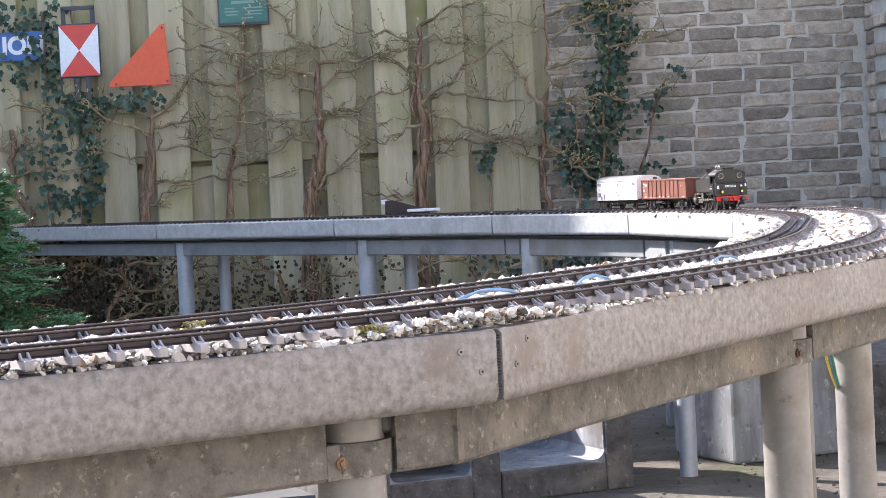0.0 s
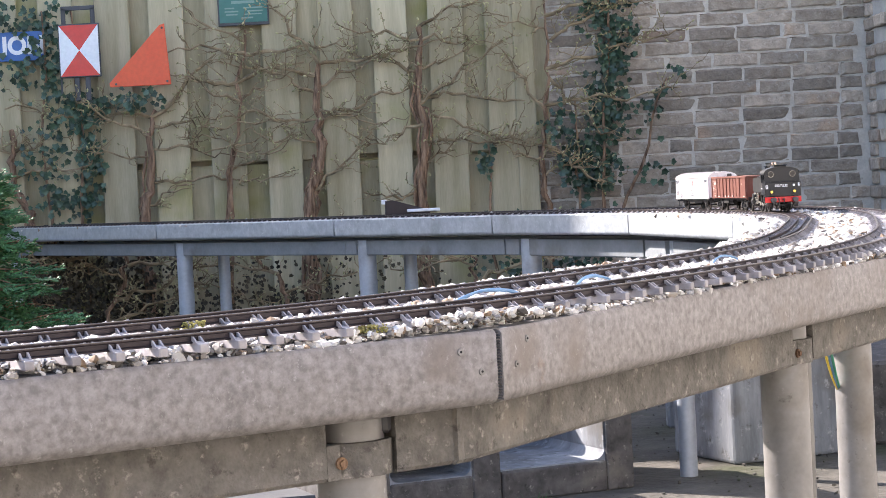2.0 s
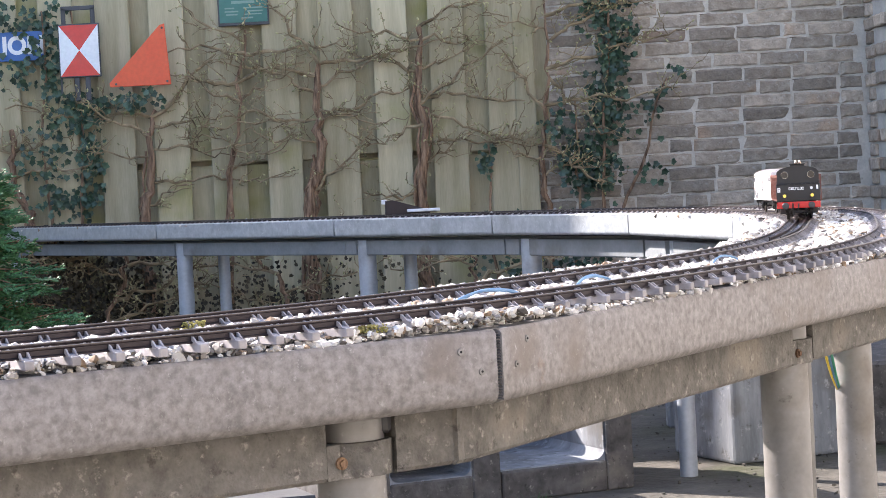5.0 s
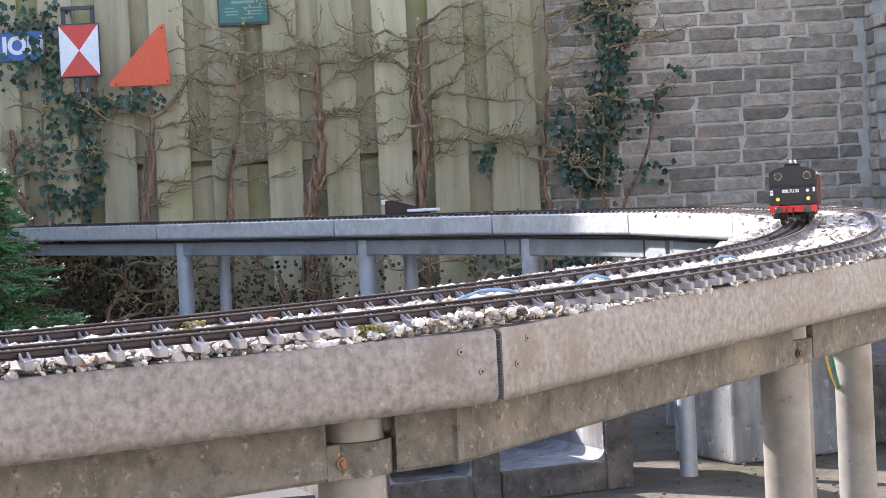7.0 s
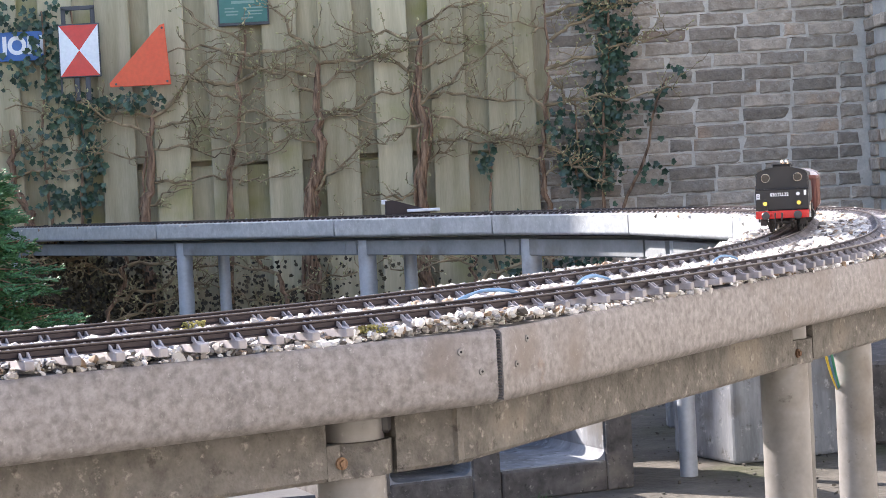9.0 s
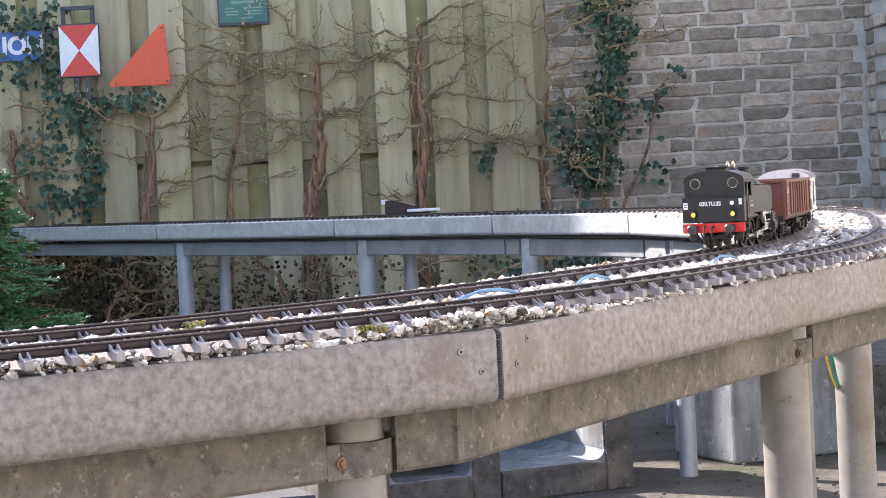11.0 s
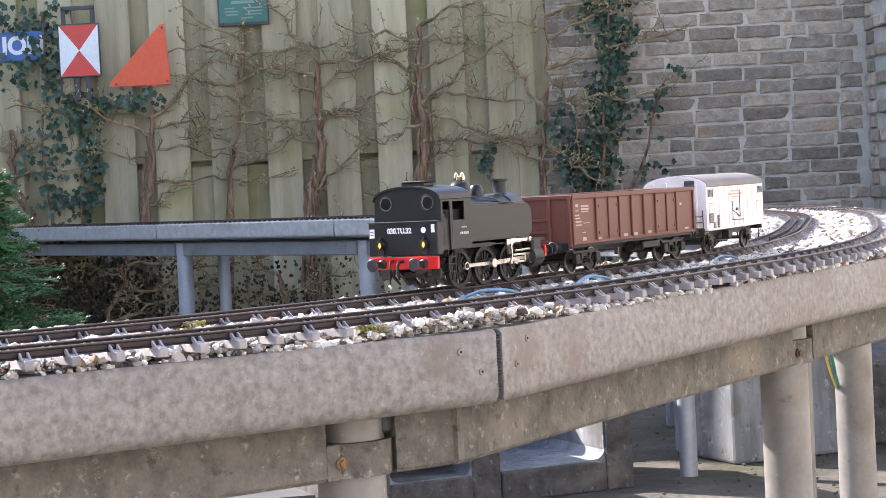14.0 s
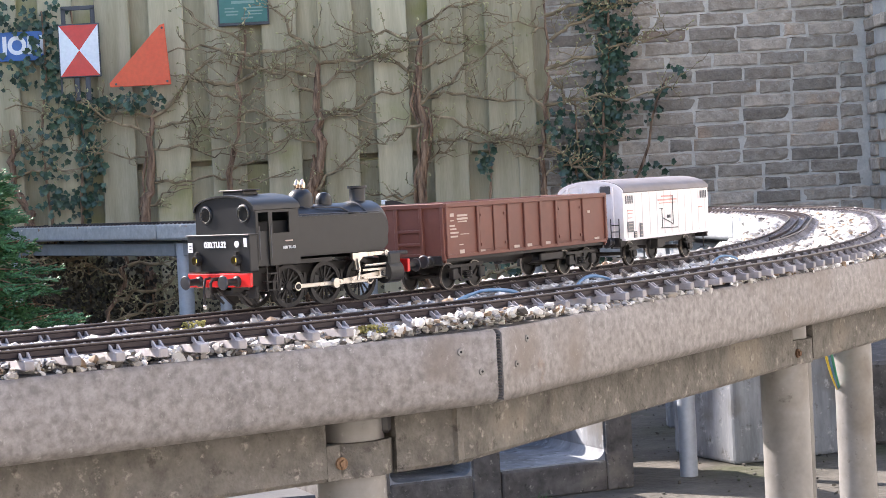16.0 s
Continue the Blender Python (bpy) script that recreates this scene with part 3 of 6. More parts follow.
def on_deck(i0, i1, lift):
    def spots(r, count):
        out = []
        frames = [deck_frame(i) for i in range(i0, i1)]
        share = np.array([(f[1] - f[0]).length for f in frames])
        for f, c in zip(frames, (share / share.sum() * count).astype(int)):
            o0, o1, n0, n1 = [np.array(p) for p in f]
            u, v = r.random((c, 1)), 0.018 + 0.966 * r.random((c, 1))
            p = (o0 * (1 - u) + o1 * u) * (1 - v) + (n0 * (1 - u) + n1 * u) * v
            d2 = (p[:, :1] - LX) ** 2 + (p[:, 1:2] - LY) ** 2
            k = d2.argmin(1)
            lat = -(p[:, 0] - LX[k]) * np.sin(LT[k]) + (p[:, 1] - LY[k]) * np.cos(LT[k])
            h = lift + r.uniform(-0.004, 0.003, c)
            for tr in (0.0, OUTER):
                inside = np.abs(lat - tr) < 0.046
                h = np.where(inside, lift - 0.0025 + r.uniform(-0.003, 0.002, c), h)
                for y in (-0.0238, 0.0238):
                    h = np.where(np.abs(lat - tr - y) < 0.009, lift - 0.0085, h)
            h = np.where(lat < OUTER - 0.042, h + 0.003, h)
            # lower towards the folded edges
            h = h - 0.002 * np.clip(1 - v[:, 0] / 0.06, 0, 1)
            p[:, 2] = RAIL + h
            out.append(p)
        return np.concatenate(out)
    return spots


heap("ballast", "loose pale grey gravel ballast between and beside the rails", 44000, on_deck(0, 2, -0.0122), (0.0022, 0.0066), M_BALLAST, "gravel")
heap("ballast", "bright pale gravel ballast on the bend", 17000, on_deck(2, 5, -0.0142), (0.0038, 0.0108), M_BALLAST, "gravel")
heap("ballast", "pale gravel ballast on the far straight", 6000, on_deck(5, 10, -0.0165), (0.006, 0.013), M_BALLAST, "gravel")
bm = bmesh.new()
for i in range(10):
    o0, o1, n0, n1 = deck_frame(i)
    so = Vector((-(o1 - o0).y, (o1 - o0).x, 0)).normalized() * 0.006
    dz = Vector((0, 0, -0.0190))
    lo = Vector((0, 0, -0.004))
    q = [bm.verts.new(p + dz + e) for p, e in ((o0 + so, lo), (o1 + so, lo), (n1 - so, lo * 0), (n0 - so, lo * 0))]
    bm.faces.new(q)
tagged(part("ballast_bed", bm, M_BED), "packed gravel under the loose stones, coloured dark as shaded gaps", "gravel", kind="stuff")


# ---- the train ----
def wheel_mesh(bm, r, y, spokes):
    """A spoked or disc wheel of tread radius r in the plane y, axis along y."""
    m = Matrix.Translation((0, y, 0)) @ Matrix.Rotation(radians(90), 4, "X")
    n = 28
    for ri, ro, w in ((r * 0.80, r, 0.0025),):
        prof = [(ri, -w), (ro, -w), (ro, w), (ri, w)]
        rings = [[bm.verts.new(m @ Vector((q[0] * math.cos(k * math.tau / n), q[0] * math.sin(k * math.tau / n), q[1]))) for k in range(n)] for q in prof]
        for a, b in zip(rings, rings[1:] + rings[:1]):
            for k in range(n):
                bm.faces.new((a[k], a[(k + 1) % n], b[(k + 1) % n], b[k]))
    if spokes:
        for k in range(spokes):
            a = k * math.tau / spokes
            rod(bm, m @ Vector((0, 0, 0)), m @ Vector((r * 0.84 * math.cos(a), r * 0.84 * math.sin(a), 0)), r * 0.05, n=5)
    else:
        rod(bm, m @ Vector((0, 0, -0.001)), m @ Vector((0, 0, 0.001)), r * 0.84, n=24)
    rod(bm, m @ Vector((0, 0, -0.003)), m @ Vector((0, 0, 0.0035)), r * 0.2, n=12)


def wheelset(parent, x, r, spokes=0, label=""):
    bm = bmesh.new()
    rod(bm, (0, -0.022, 0), (0, 0.022, 0), 0.0025, n=10)
    ax = part("wheelset", bm, M_CHASSIS, parent, label)
    ax.matrix_basis = pose(x, 0, r)
    for sg in (-1, 1):
        bm = bmesh.new()
        wheel_mesh(bm, r, sg * 0.0238, spokes)
        if spokes:
            a = radians(0 if sg < 0 else 90)
            c = Vector((r * 0.42 * math.sin(a), sg * 0.0255, r * 0.42 * math.cos(a)))
            rod(bm, c, c + Vector((0, sg * 0.006, 0)), 0.0028, n=10)
            box(bm, (-c.x * 1.4, c.y, -c.z * 1.4), (0.013, 0.0016, 0.006), None)
        wh = part("wheel", bm, M_CHASSIS, ax, "black spoked driving wheel" if spokes else "")
        bm = bmesh.new()
        mm = Matrix.Translation((0, sg * 0.0238, 0)) @ Matrix.Rotation(radians(90), 4, "X")
        n = 28
        prof = [(r * 0.93, -sg * -0.0027), (r * 1.002, -sg * -0.0027), (r * 1.002, sg * 0.0005), (r * 0.93, sg * 0.0005)]
        prof = [(q, -z) for q, z in prof]
        rings = [[bm.verts.new(mm @ Vector((q * math.cos(k * math.tau / n), q * math.sin(k * math.tau / n), z))) for k in range(n)] for q, z in prof]
        for a_, b_ in zip(rings, rings[1:] + rings[:1]):
            for k in range(n):
                bm.faces.new((a_[k], a_[(k + 1) % n], b_[(k + 1) % n], b_[k]))
        ty = part("tyre", bm, M_TYRE if not spokes else M_CHASSIS, ax, "bright steel tyre" if not spokes else "")
    return ax


def buffer_pair(parent, x, sgn, z=0.0335, face=None, reach=0.0):
    for y in (-0.027, 0.027):
        bm = bmesh.new()
        m = Matrix.Translation((x, y, z)) @ Matrix.Rotation(radians(90 * sgn), 4, "Y")
        lathe(bm, [(0.0055, 0), (0.005, 0.002), (0.0036, 0.003), (0.0032, 0.010 + reach)], m, 14)
        b = part("buffer", bm, face or M_CHASSIS, parent)
        bm = bmesh.new()
        m = m @ Matrix.Translation((0, 0, reach))
        lathe(bm, [(0.0022, 0.009), (0.0022, 0.0125), (0.0068, 0.0128), (0.0071, 0.0138), (0.0060, 0.0150), (0.0, 0.0156)], m, 18)
        part("buffer_head", bm, M_BUFFER, b, smooth=True)


def hook(parent, x, sgn):
    bm = bmesh.new()
    rod(bm, (x, 0, 0.033), (x + sgn * 0.008, 0, 0.033), 0.0018, n=8)
    tube(bm, [(x + sgn * 0.007, 0, 0.033), (x + sgn * 0.010, 0, 0.030), (x + sgn * 0.010, 0.001, 0.022), (x + sgn * 0.008, 0, 0.014)], [0.0016, 0.0016, 0.0015, 0.0012], 6)
    part("coupling", bm, M_CHASSIS, parent)


def locomotive():
    e = thing("steam_locomotive", "black model tank locomotive with red buffer beam, running cab first", "locomotive")
    # frame and footplate
    bm = bmesh.new()
    for y in (-0.015, 0.015):
        box(bm, (0.115, y, 0.030), (0.225, 0.003, 0.022))
    box(bm, (0.115, 0, 0.035), (0.225, 0.030, 0.010))
    box(bm, (0.06, 0, 0.045), (0.115, 0.074, 0.004))
    box(bm, (0.208, 0, 0.045), (0.040, 0.074, 0.0035), bevel=0.0008)
    part("frame", bm, M_CHASSIS, e)
    for x, sg in ((0.0015, -1), (0.2285, 1)):
        bm = bmesh.new()
        box(bm, (x, 0, 0.0315), (0.004, 0.090 if sg < 0 else 0.074, 0.0135), bevel=0.0010, seg=2)
        part("buffer_beam", bm, M_RED, e, "bright red buffer beam")
        buffer_pair(e, x + sg * 0.002, sg, 0.0305, reach=0.005)
        hook(e, x + sg * 0.002, sg)
    # bunker: the rear face is a broad plate, set forward of the cab back
    bm = bmesh.new()
    box(bm, (0.0065, 0, 0.0570), (0.011, 0.0900, 0.0355), bevel=0.0012, seg=2)
    bk = part("bunker", bm, M_BLACK, e, "satin black rear bunker plate with white number")
    bm = bmesh.new()
    box(bm, (0.0063, 0, 0.0748), (0.0122, 0.0912, 0.0014), bevel=0.0004)
    part("rim", bm, M_BLACK, bk)
    lettering("number", "030.TU.32", 0.0080, M_WHITE, bk, pose(0.0008, 0.004, 0.0655) @ FACE_X, wide=0.92, bold=0.00025)
    for y, z, s in ((0.0400, 0.0635, (0.0007, 0.0062, 0.0095)), (-0.0395, 0.0675, (0.0007, 0.0042, 0.0085))):
        bm = bmesh.new()
        box(bm, (0.0007, y, z), s)
        part("notice", bm, M_WHITE, bk, "small white painted panel")
    bm = bmesh.new()
    rod(bm, (0.0009, -0.0275, 0.0660), (0.0001, -0.0275, 0.0660), 0.0031, n=16)
    part("disc", bm, M_WHITE, bk, "small white disc")
    bm = bmesh.new()
    for dz in (-0.0015, 0.0016):
        box(bm, (0.0003, 0.0400, 0.0635 + dz), (0.0004, 0.0036, 0.0012))
    part("marking", bm, M_GREYTXT, bk)
    for y in (-0.0285, 0.0285):
        bm = bmesh.new()
        m = Matrix.Translation((0.0010, y, 0.0508)) @ Matrix.Rotation(radians(-90), 4, "Y")
        lathe(bm, [(0.0050, 0.0), (0.0052, 0.004), (0.0048, 0.0064), (0.0040, 0.0064), (0.0038, 0.0004)], m, 16)
        box(bm, (-0.0015, y, 0.0570), (0.004, 0.0032, 0.004))
        box(bm, (0.0005, y, 0.0435), (0.003, 0.0075, 0.006))
        lm = part("lamp", bm, M_CHASSIS, e, "black lamp with brass rim and yellow lens")
        bm = bmesh.new()
        lathe(bm, [(0.0036, 0.0005), (0.0036, 0.0012), (0.0, 0.0018)], m, 14)
        part("lens", bm, M_LAMP, lm)
    # cab
    z0, zs = 0.044, 0.0980

    def arch(w, zs, rise, n=14):
        return [(w * math.cos(math.pi * k / n), zs + rise * math.sin(math.pi * k / n) ** 0.9) for k in range(n + 1)]
    prof = arch(0.0425, zs, 0.0135)
    for x, nm in ((0.0118, "cab_back"), (0.0668, "cab_front")):
        bm = bmesh.new()
        prism(bm, [(0.0425, 0.0745 if x < 0.05 else z0)] + prof + [(-0.0425, 0.0745 if x < 0.05 else z0)], x, x + 0.0016)
        cb = part(nm, bm, M_BLACK, e)
        for y in (-0.0272, 0.0272):
            bm = bmesh.new()
            lathe(bm, [(0.0090, -0.0009), (0.0090, 0.0010), (0.0078, 0.0016), (0.0073, 0.0004)], Matrix.Translation((x, y, 0.0945)) @ Matrix.Rotation(radians(-90 if x < 0.05 else 90), 4, "Y"), 24)
            pf = part("porthole", bm, M_BLACK, cb, "round cab window with a black rim")
            bm = bmesh.new()
            rod(bm, (x - 0.0006 if x < 0.05 else x + 0.0016, y, 0.0945), (x - 0.0004 if x < 0.05 else x + 0.0024, y, 0.0945), 0.0072, n=24)
            part("pane", bm, M_GLASS, pf)
            bm = bmesh.new()
            lathe(bm, [(0.0073, 0.0004), (0.0073, 0.0012), (0.0068, 0.0012), (0.0068, 0.0004)], Matrix.Translation((x, y, 0.0945)) @ Matrix.Rotation(radians(-90 if x < 0.05 else 90), 4, "Y"), 24)
            part("bezel", bm, M_STEEL, pf, "thin bright steel bezel")
    for sg in (-1, 1):
        y = sg * 0.0425
        bm = bmesh.new()
        # side sheet with a doorway and a window
        for x0, x1, a, b in ((0.012, 0.0150, z0, zs), (0.0150, 0.0285, 0.0950, zs), (0.0285, 0.0335, z0, zs), (0.0335, 0.0555, z0, 0.0745), (0.0335, 0.0555, 0.0945, zs), (0.0555, 0.0685, z0, zs)):
            box(bm, ((x0 + x1) / 2, y, (a + b) / 2), (x1 - x0, 0.0018, b - a))
        sd = part("cab_side", bm, M_BLACK if sg > 0 else M_TANK, e)
        bm = bmesh.new()
        box(bm, (0.0218, y * 0.97, 0.0605), (0.0134, 0.0012, 0.0330))
        part("cab_door", bm, M_BLACK, sd)
        for x in (0.0142, 0.0292):
            bm = bmesh.new()
            rod(bm, (x, y + sg * 0.0028, 0.050), (x, y + sg * 0.0028, 0.082), 0.0006, n=6)
            part("handrail", bm, M_IRON, sd)
        lettering("number", "030.TU.32", 0.0040, M_WHITE, sd, pose(0.0540, y + sg * 0.0010, 0.0600) @ FACE_Y @ (Matrix.Identity(4) if sg < 0 else pose(0, 0, 0, 0, 180, 0)))
        bm = bmesh.new()
        box(bm, (0.0540, y + sg * 0.0010, 0.0665), (0.010, 0.0004, 0.0012))
        part("marking", bm, M_WAGTXT, sd)
        bm = bmesh.new()
        for k, z in enumerate((0.036, 0.028, 0.020)):
            box(bm, (0.031, y - sg * 0.004, z), (0.014, 0.008, 0.0013))
        for x in (0.0245, 0.0375):
            box(bm, (x, y - sg * 0.001, 0.0315), (0.0012, 0.0012, 0.0255))
        part("cab_steps", bm, M_CHASSIS, e)
    bm = bmesh.new()
    rim = arch(0.0442, zs - 0.0003, 0.0152)
    inn = arch(0.0434, zs - 0.0010, 0.0142)
    prism(bm, rim + inn[::-1], 0.0095, 0.0705)
    rf = part("cab_roof", bm, M_TANK, e, "dusty black curved roof", smooth=True)
    bm = bmesh.new()
    box(bm, (0.033, 0, 0.1140), (0.020, 0.030, 0.005), bevel=0.0012)
    box(bm, (0.033, 0, 0.1170), (0.024, 0.034, 0.0014), bevel=0.0005)
    part("roof_vent", bm, M_CHASSIS, rf)
    # a solid near-black block stands for the shade inside the cab
    bm = bmesh.new()
    box(bm, (0.040, 0, 0.066), (0.052, 0.072, 0.040))
    part("cab_interior", bm, M_HOLE_SHADE, e)
    # side tanks
    for sg in (-1, 1):
        bm = bmesh.new()
        prof = [(0.0685, 0.0495), (0.189, 0.0495), (0.1965, 0.0560), (0.1965, 0.0800), (0.190, 0.0875), (0.0685, 0.0890)]
        prism(bm, [(x, z) for x, z in prof], sg * 0.018, sg * 0.0410, "xz")
        es = [ed for ed in bm.edges if abs(ed.calc_length()) > 0.001 and all(abs(abs(v.co.y) - 0.041) < 1e-4 for v in ed.verts)]
        bmesh.ops.bevel(bm, geom=es, offset=0.0018, segments=2, affect="EDGES")
        tk = part("side_tank", bm, M_TANK, e, "dusty dark grey-black side tank")
        bm = bmesh.new()
        rod(bm, (0.16, sg * 0.028, 0.0868), (0.16, sg * 0.028, 0.0895), 0.006, n=16)
        part("filler_cap", bm, M_BLACK, tk)
        bm = bmesh.new()
        rod(bm, (0.082, sg * 0.030, 0.0905), (0.195, sg * 0.030, 0.0890), 0.0006, n=6)
        part("handrail", bm, M_BUFFER, tk)
    # boiler, smokebox and fittings
    bm = bmesh.new()
    m = Matrix.Translation((0.075, 0, 0.072)) @ Matrix.Rotation(radians(90), 4, "Y")
    lathe(bm, [(0.0275, 0), (0.0275, 0.108), (0.0288, 0.1085), (0.0288, 0.133), (0.0275, 0.1355), (0.024, 0.138), (0.0215, 0.141)], m, 40)
    bo = part("boiler", bm, M_BLACK, e, smooth=True)
    bm = bmesh.new()
    lathe(bm, [(0.0215, 0.1405), (0.0205, 0.1425), (0.012, 0.1455), (0.0, 0.1465)], m, 32)
    sd = part("smokebox_door", bm, M_BLACK, bo, smooth=True)
    bm = bmesh.new()
    rod(bm, (0.2205, 0, 0.072), (0.2255, 0, 0.072), 0.0014, n=8)
    rod(bm, (0.2245, -0.005, 0.075), (0.2245, 0.005, 0.069), 0.0006, n=6)
    part("door_handle", bm, M_STEEL, sd)
    for x, r, h, nm in ((0.1135, 0.0128, 0.0185, "steam_dome"), (0.1460, 0.0085, 0.0145, "sand_dome")):
        bm = bmesh.new()
        lathe(bm, [(r * 1.25, 0.094), (r * 1.03, 0.0965), (r, 0.0985), (r, 0.092 + h * 0.75), (r * 0.9, 0.094 + h * 0.9), (r * 0.6, 0.094 + h * 1.12), (0.0, 0.094 + h * 1.2)], Matrix.Translation((x, 0, 0)), 22)
        dm = part(nm, bm, M_BLACK, e, smooth=True)
        if nm == "steam_dome":
            for y in (-0.004, 0.004):
                bm = bmesh.new()
                lathe(bm, [(0.0016, 0.110), (0.0016, 0.1155), (0.0028, 0.1165), (0.0031, 0.1200), (0.0022, 0.1225), (0.0010, 0.1250), (0.0, 0.1255)], Matrix.Translation((x, y, 0)), 12)
                part("safety_valve", bm, M_BRASS, dm, "bright polished safety valve")
    bm = bmesh.new()
    lathe(bm, [(0.0125, 0.0935), (0.0095, 0.0965), (0.0082, 0.0995), (0.0086, 0.1130), (0.0102, 0.1138), (0.0102, 0.1160), (0.0074, 0.1160), (0.0070, 0.1040)], Matrix.Translation((0.1950, 0, 0)), 22)
    part("chimney", bm, M_BLACK, e, smooth=True)
    bm = bmesh.new()
    tube(bm, [(0.1135, -0.012, 0.097), (0.128, -0.017, 0.0965), (0.150, -0.019, 0.0950), (0.160, -0.021, 0.0905)], [0.0009] * 4, 6)
    tube(bm, [(0.146, -0.007, 0.097), (0.155, -0.014, 0.094), (0.163, -0.02, 0.090)], [0.0009] * 3, 6)
    part("pipe", bm, M_IRON, e)
    # brake hose and plough under the leading beam
    bm = bmesh.new()
    tube(bm, [(-0.001, 0.012, 0.034), (-0.007, 0.012, 0.033), (-0.009, 0.012, 0.026), (-0.009, 0.012, 0.008)], [0.0014, 0.0014, 0.0012, 0.0011], 8)
    hose = part("brake_hose", bm, M_CHASSIS, e)
    bm = bmesh.new()
    lathe(bm, [(0.0011, 0.0), (0.0019, 0.001), (0.0019, 0.0035), (0.0011, 0.0045)], Matrix.Translation((-0.009, 0.012, 0.0042)), 10)
    part("hose_end", bm, M_STEEL, hose, "bright hose coupling")
    bm = bmesh.new()
    for sg in (-1, 1):
        prism(bm, [(0.004, 0.026), (0.030, 0.026), (0.036, 0.008), (0.028, 0.006)], sg * 0.012, sg * 0.016, "xz")
    box(bm, (0.022, 0, 0.018), (0.012, 0.040, 0.006), bevel=0.001)
    part("plough", bm, M_CHASSIS, e)
    # cylinders, slide bars and brake gear
    for sg in (-1, 1):
        bm = bmesh.new()
        rod(bm, (0.194, sg * 0.033, 0.0265), (0.213, sg * 0.033, 0.0265), 0.0115, n=22)
        box(bm, (0.204, sg * 0.0325, 0.0395), (0.018, 0.017, 0.015), bevel=0.002)
        part("cylinder", bm, M_TANK, e)
        bm = bmesh.new()
        box(bm, (0.178, sg * 0.0355, 0.0305), (0.034, 0.0022, 0.0022))
        box(bm, (0.178, sg * 0.0355, 0.0225), (0.034, 0.0022, 0.0022))
        part("slide_bar", bm, M_STEEL, e, "bright steel slide bar")
        bm = bmesh.new()
        prism(bm, [(0.146, 0.0485), (0.158, 0.0485), (0.160, 0.0435), (0.156, 0.0400), (0.155, 0.0320), (0.150, 0.0315), (0.149, 0.0400), (0.146, 0.0430)], sg * 0.0345, sg * 0.0375, "xz")
        prism(bm, [(0.155, 0.0490), (0.196, 0.0480), (0.196, 0.0450), (0.155, 0.0440)], sg * 0.0350, sg * 0.0370, "xz")
        rod(bm, (0.195, sg * 0.034, 0.0465), (0.195, sg * 0.038, 0.0465), 0.0030, n=12)
        tube(bm, [(0.152, sg * 0.0385, 0.043), (0.1535, sg * 0.0390, 0.032), (0.151, sg * 0.0385, 0.021)], [0.0016, 0.0014, 0.0018], 6)
        rod(bm, (0.162, sg * 0.0370, 0.0350), (0.198, sg * 0.0365, 0.0355), 0.0015, n=8)
        tube(bm, [(0.195, sg * 0.0375, 0.046), (0.199, sg * 0.0380, 0.034), (0.203, sg * 0.0375, 0.022)], [0.0014, 0.0013, 0.0015], 6)
        rod(bm, (0.193, sg * 0.0375, 0.0205), (0.204, sg * 0.0375, 0.0205), 0.0012, n=6)
        part("valve_gear", bm, M_STEEL, e, "bright steel valve gear")
        bm = bmesh.new()
        for x in (0.092, 0.143):
            box(bm, (x, sg * 0.0215, 0.022), (0.003, 0.004, 0.022))
        box(bm, (0.117, sg * 0.0165, 0.014), (0.12, 0.002, 0.003))
        part("brake_gear", bm, M_CHASSIS, e)
        bm = bmesh.new()
        tube(bm, [(0.046, sg * 0.034, 0.046), (0.047, sg * 0.034, 0.030), (0.051, sg * 0.027, 0.010)], [0.0015, 0.0012, 0.0009], 6)
        part("sand_pipe", bm, M_CHASSIS, e)
        bm = bmesh.new()
        tube(bm, [(0.012, sg * 0.030, 0.025), (0.018, sg * 0.026, 0.016), (0.026, sg * 0.024, 0.007)], [0.0022, 0.002, 0.0012], 6)
        box(bm, (0.014, sg * 0.033, 0.019), (0.004, 0.012, 0.012), bevel=0.001)
        part("guard_iron", bm, M_CHASSIS, e)
    sets = [wheelset(e, x, 0.0215, 14, "driving wheelset") for x in (0.0667, 0.1172, 0.1678)]
    rods = []
    for sg in (-1, 1):
        bm = bmesh.new()
        box(bm, (0, 0, 0), (0.1011, 0.0018, 0.0042), bevel=0.0004)
        for x in (-0.0506, 0.0, 0.0506):
            rod(bm, (x, -0.0016, 0), (x, 0.0016, 0), 0.0044, n=14)
        side = part("coupling_rod", bm, M_STEEL, e, "bright steel coupling rod")
        bm = bmesh.new()
        prism(bm, [(-0.001, -0.0026), (0.0650, -0.0018), (0.0650, 0.0018), (-0.001, 0.0026)], -0.001, 0.001, "xz")
        rod(bm, (0, -0.0018, 0), (0, 0.0018, 0), 0.0050, n=14)
        rod(bm, (0.065, -0.0018, 0), (0.065, 0.0018, 0), 0.0032, n=12)
        main = part("connecting_rod", bm, M_STEEL, e, "bright steel connecting rod")
        bm = bmesh.new()
        box(bm, (0, 0, 0), (0.010, 0.004, 0.009), bevel=0.0006)
        rod(bm, (0, 0, 0), (0.024, 0, 0), 0.0013, n=8)
        cross = part("crosshead", bm, M_STEEL, e)
        rods.append((sg, side, main, cross))
    return e, sets, rods


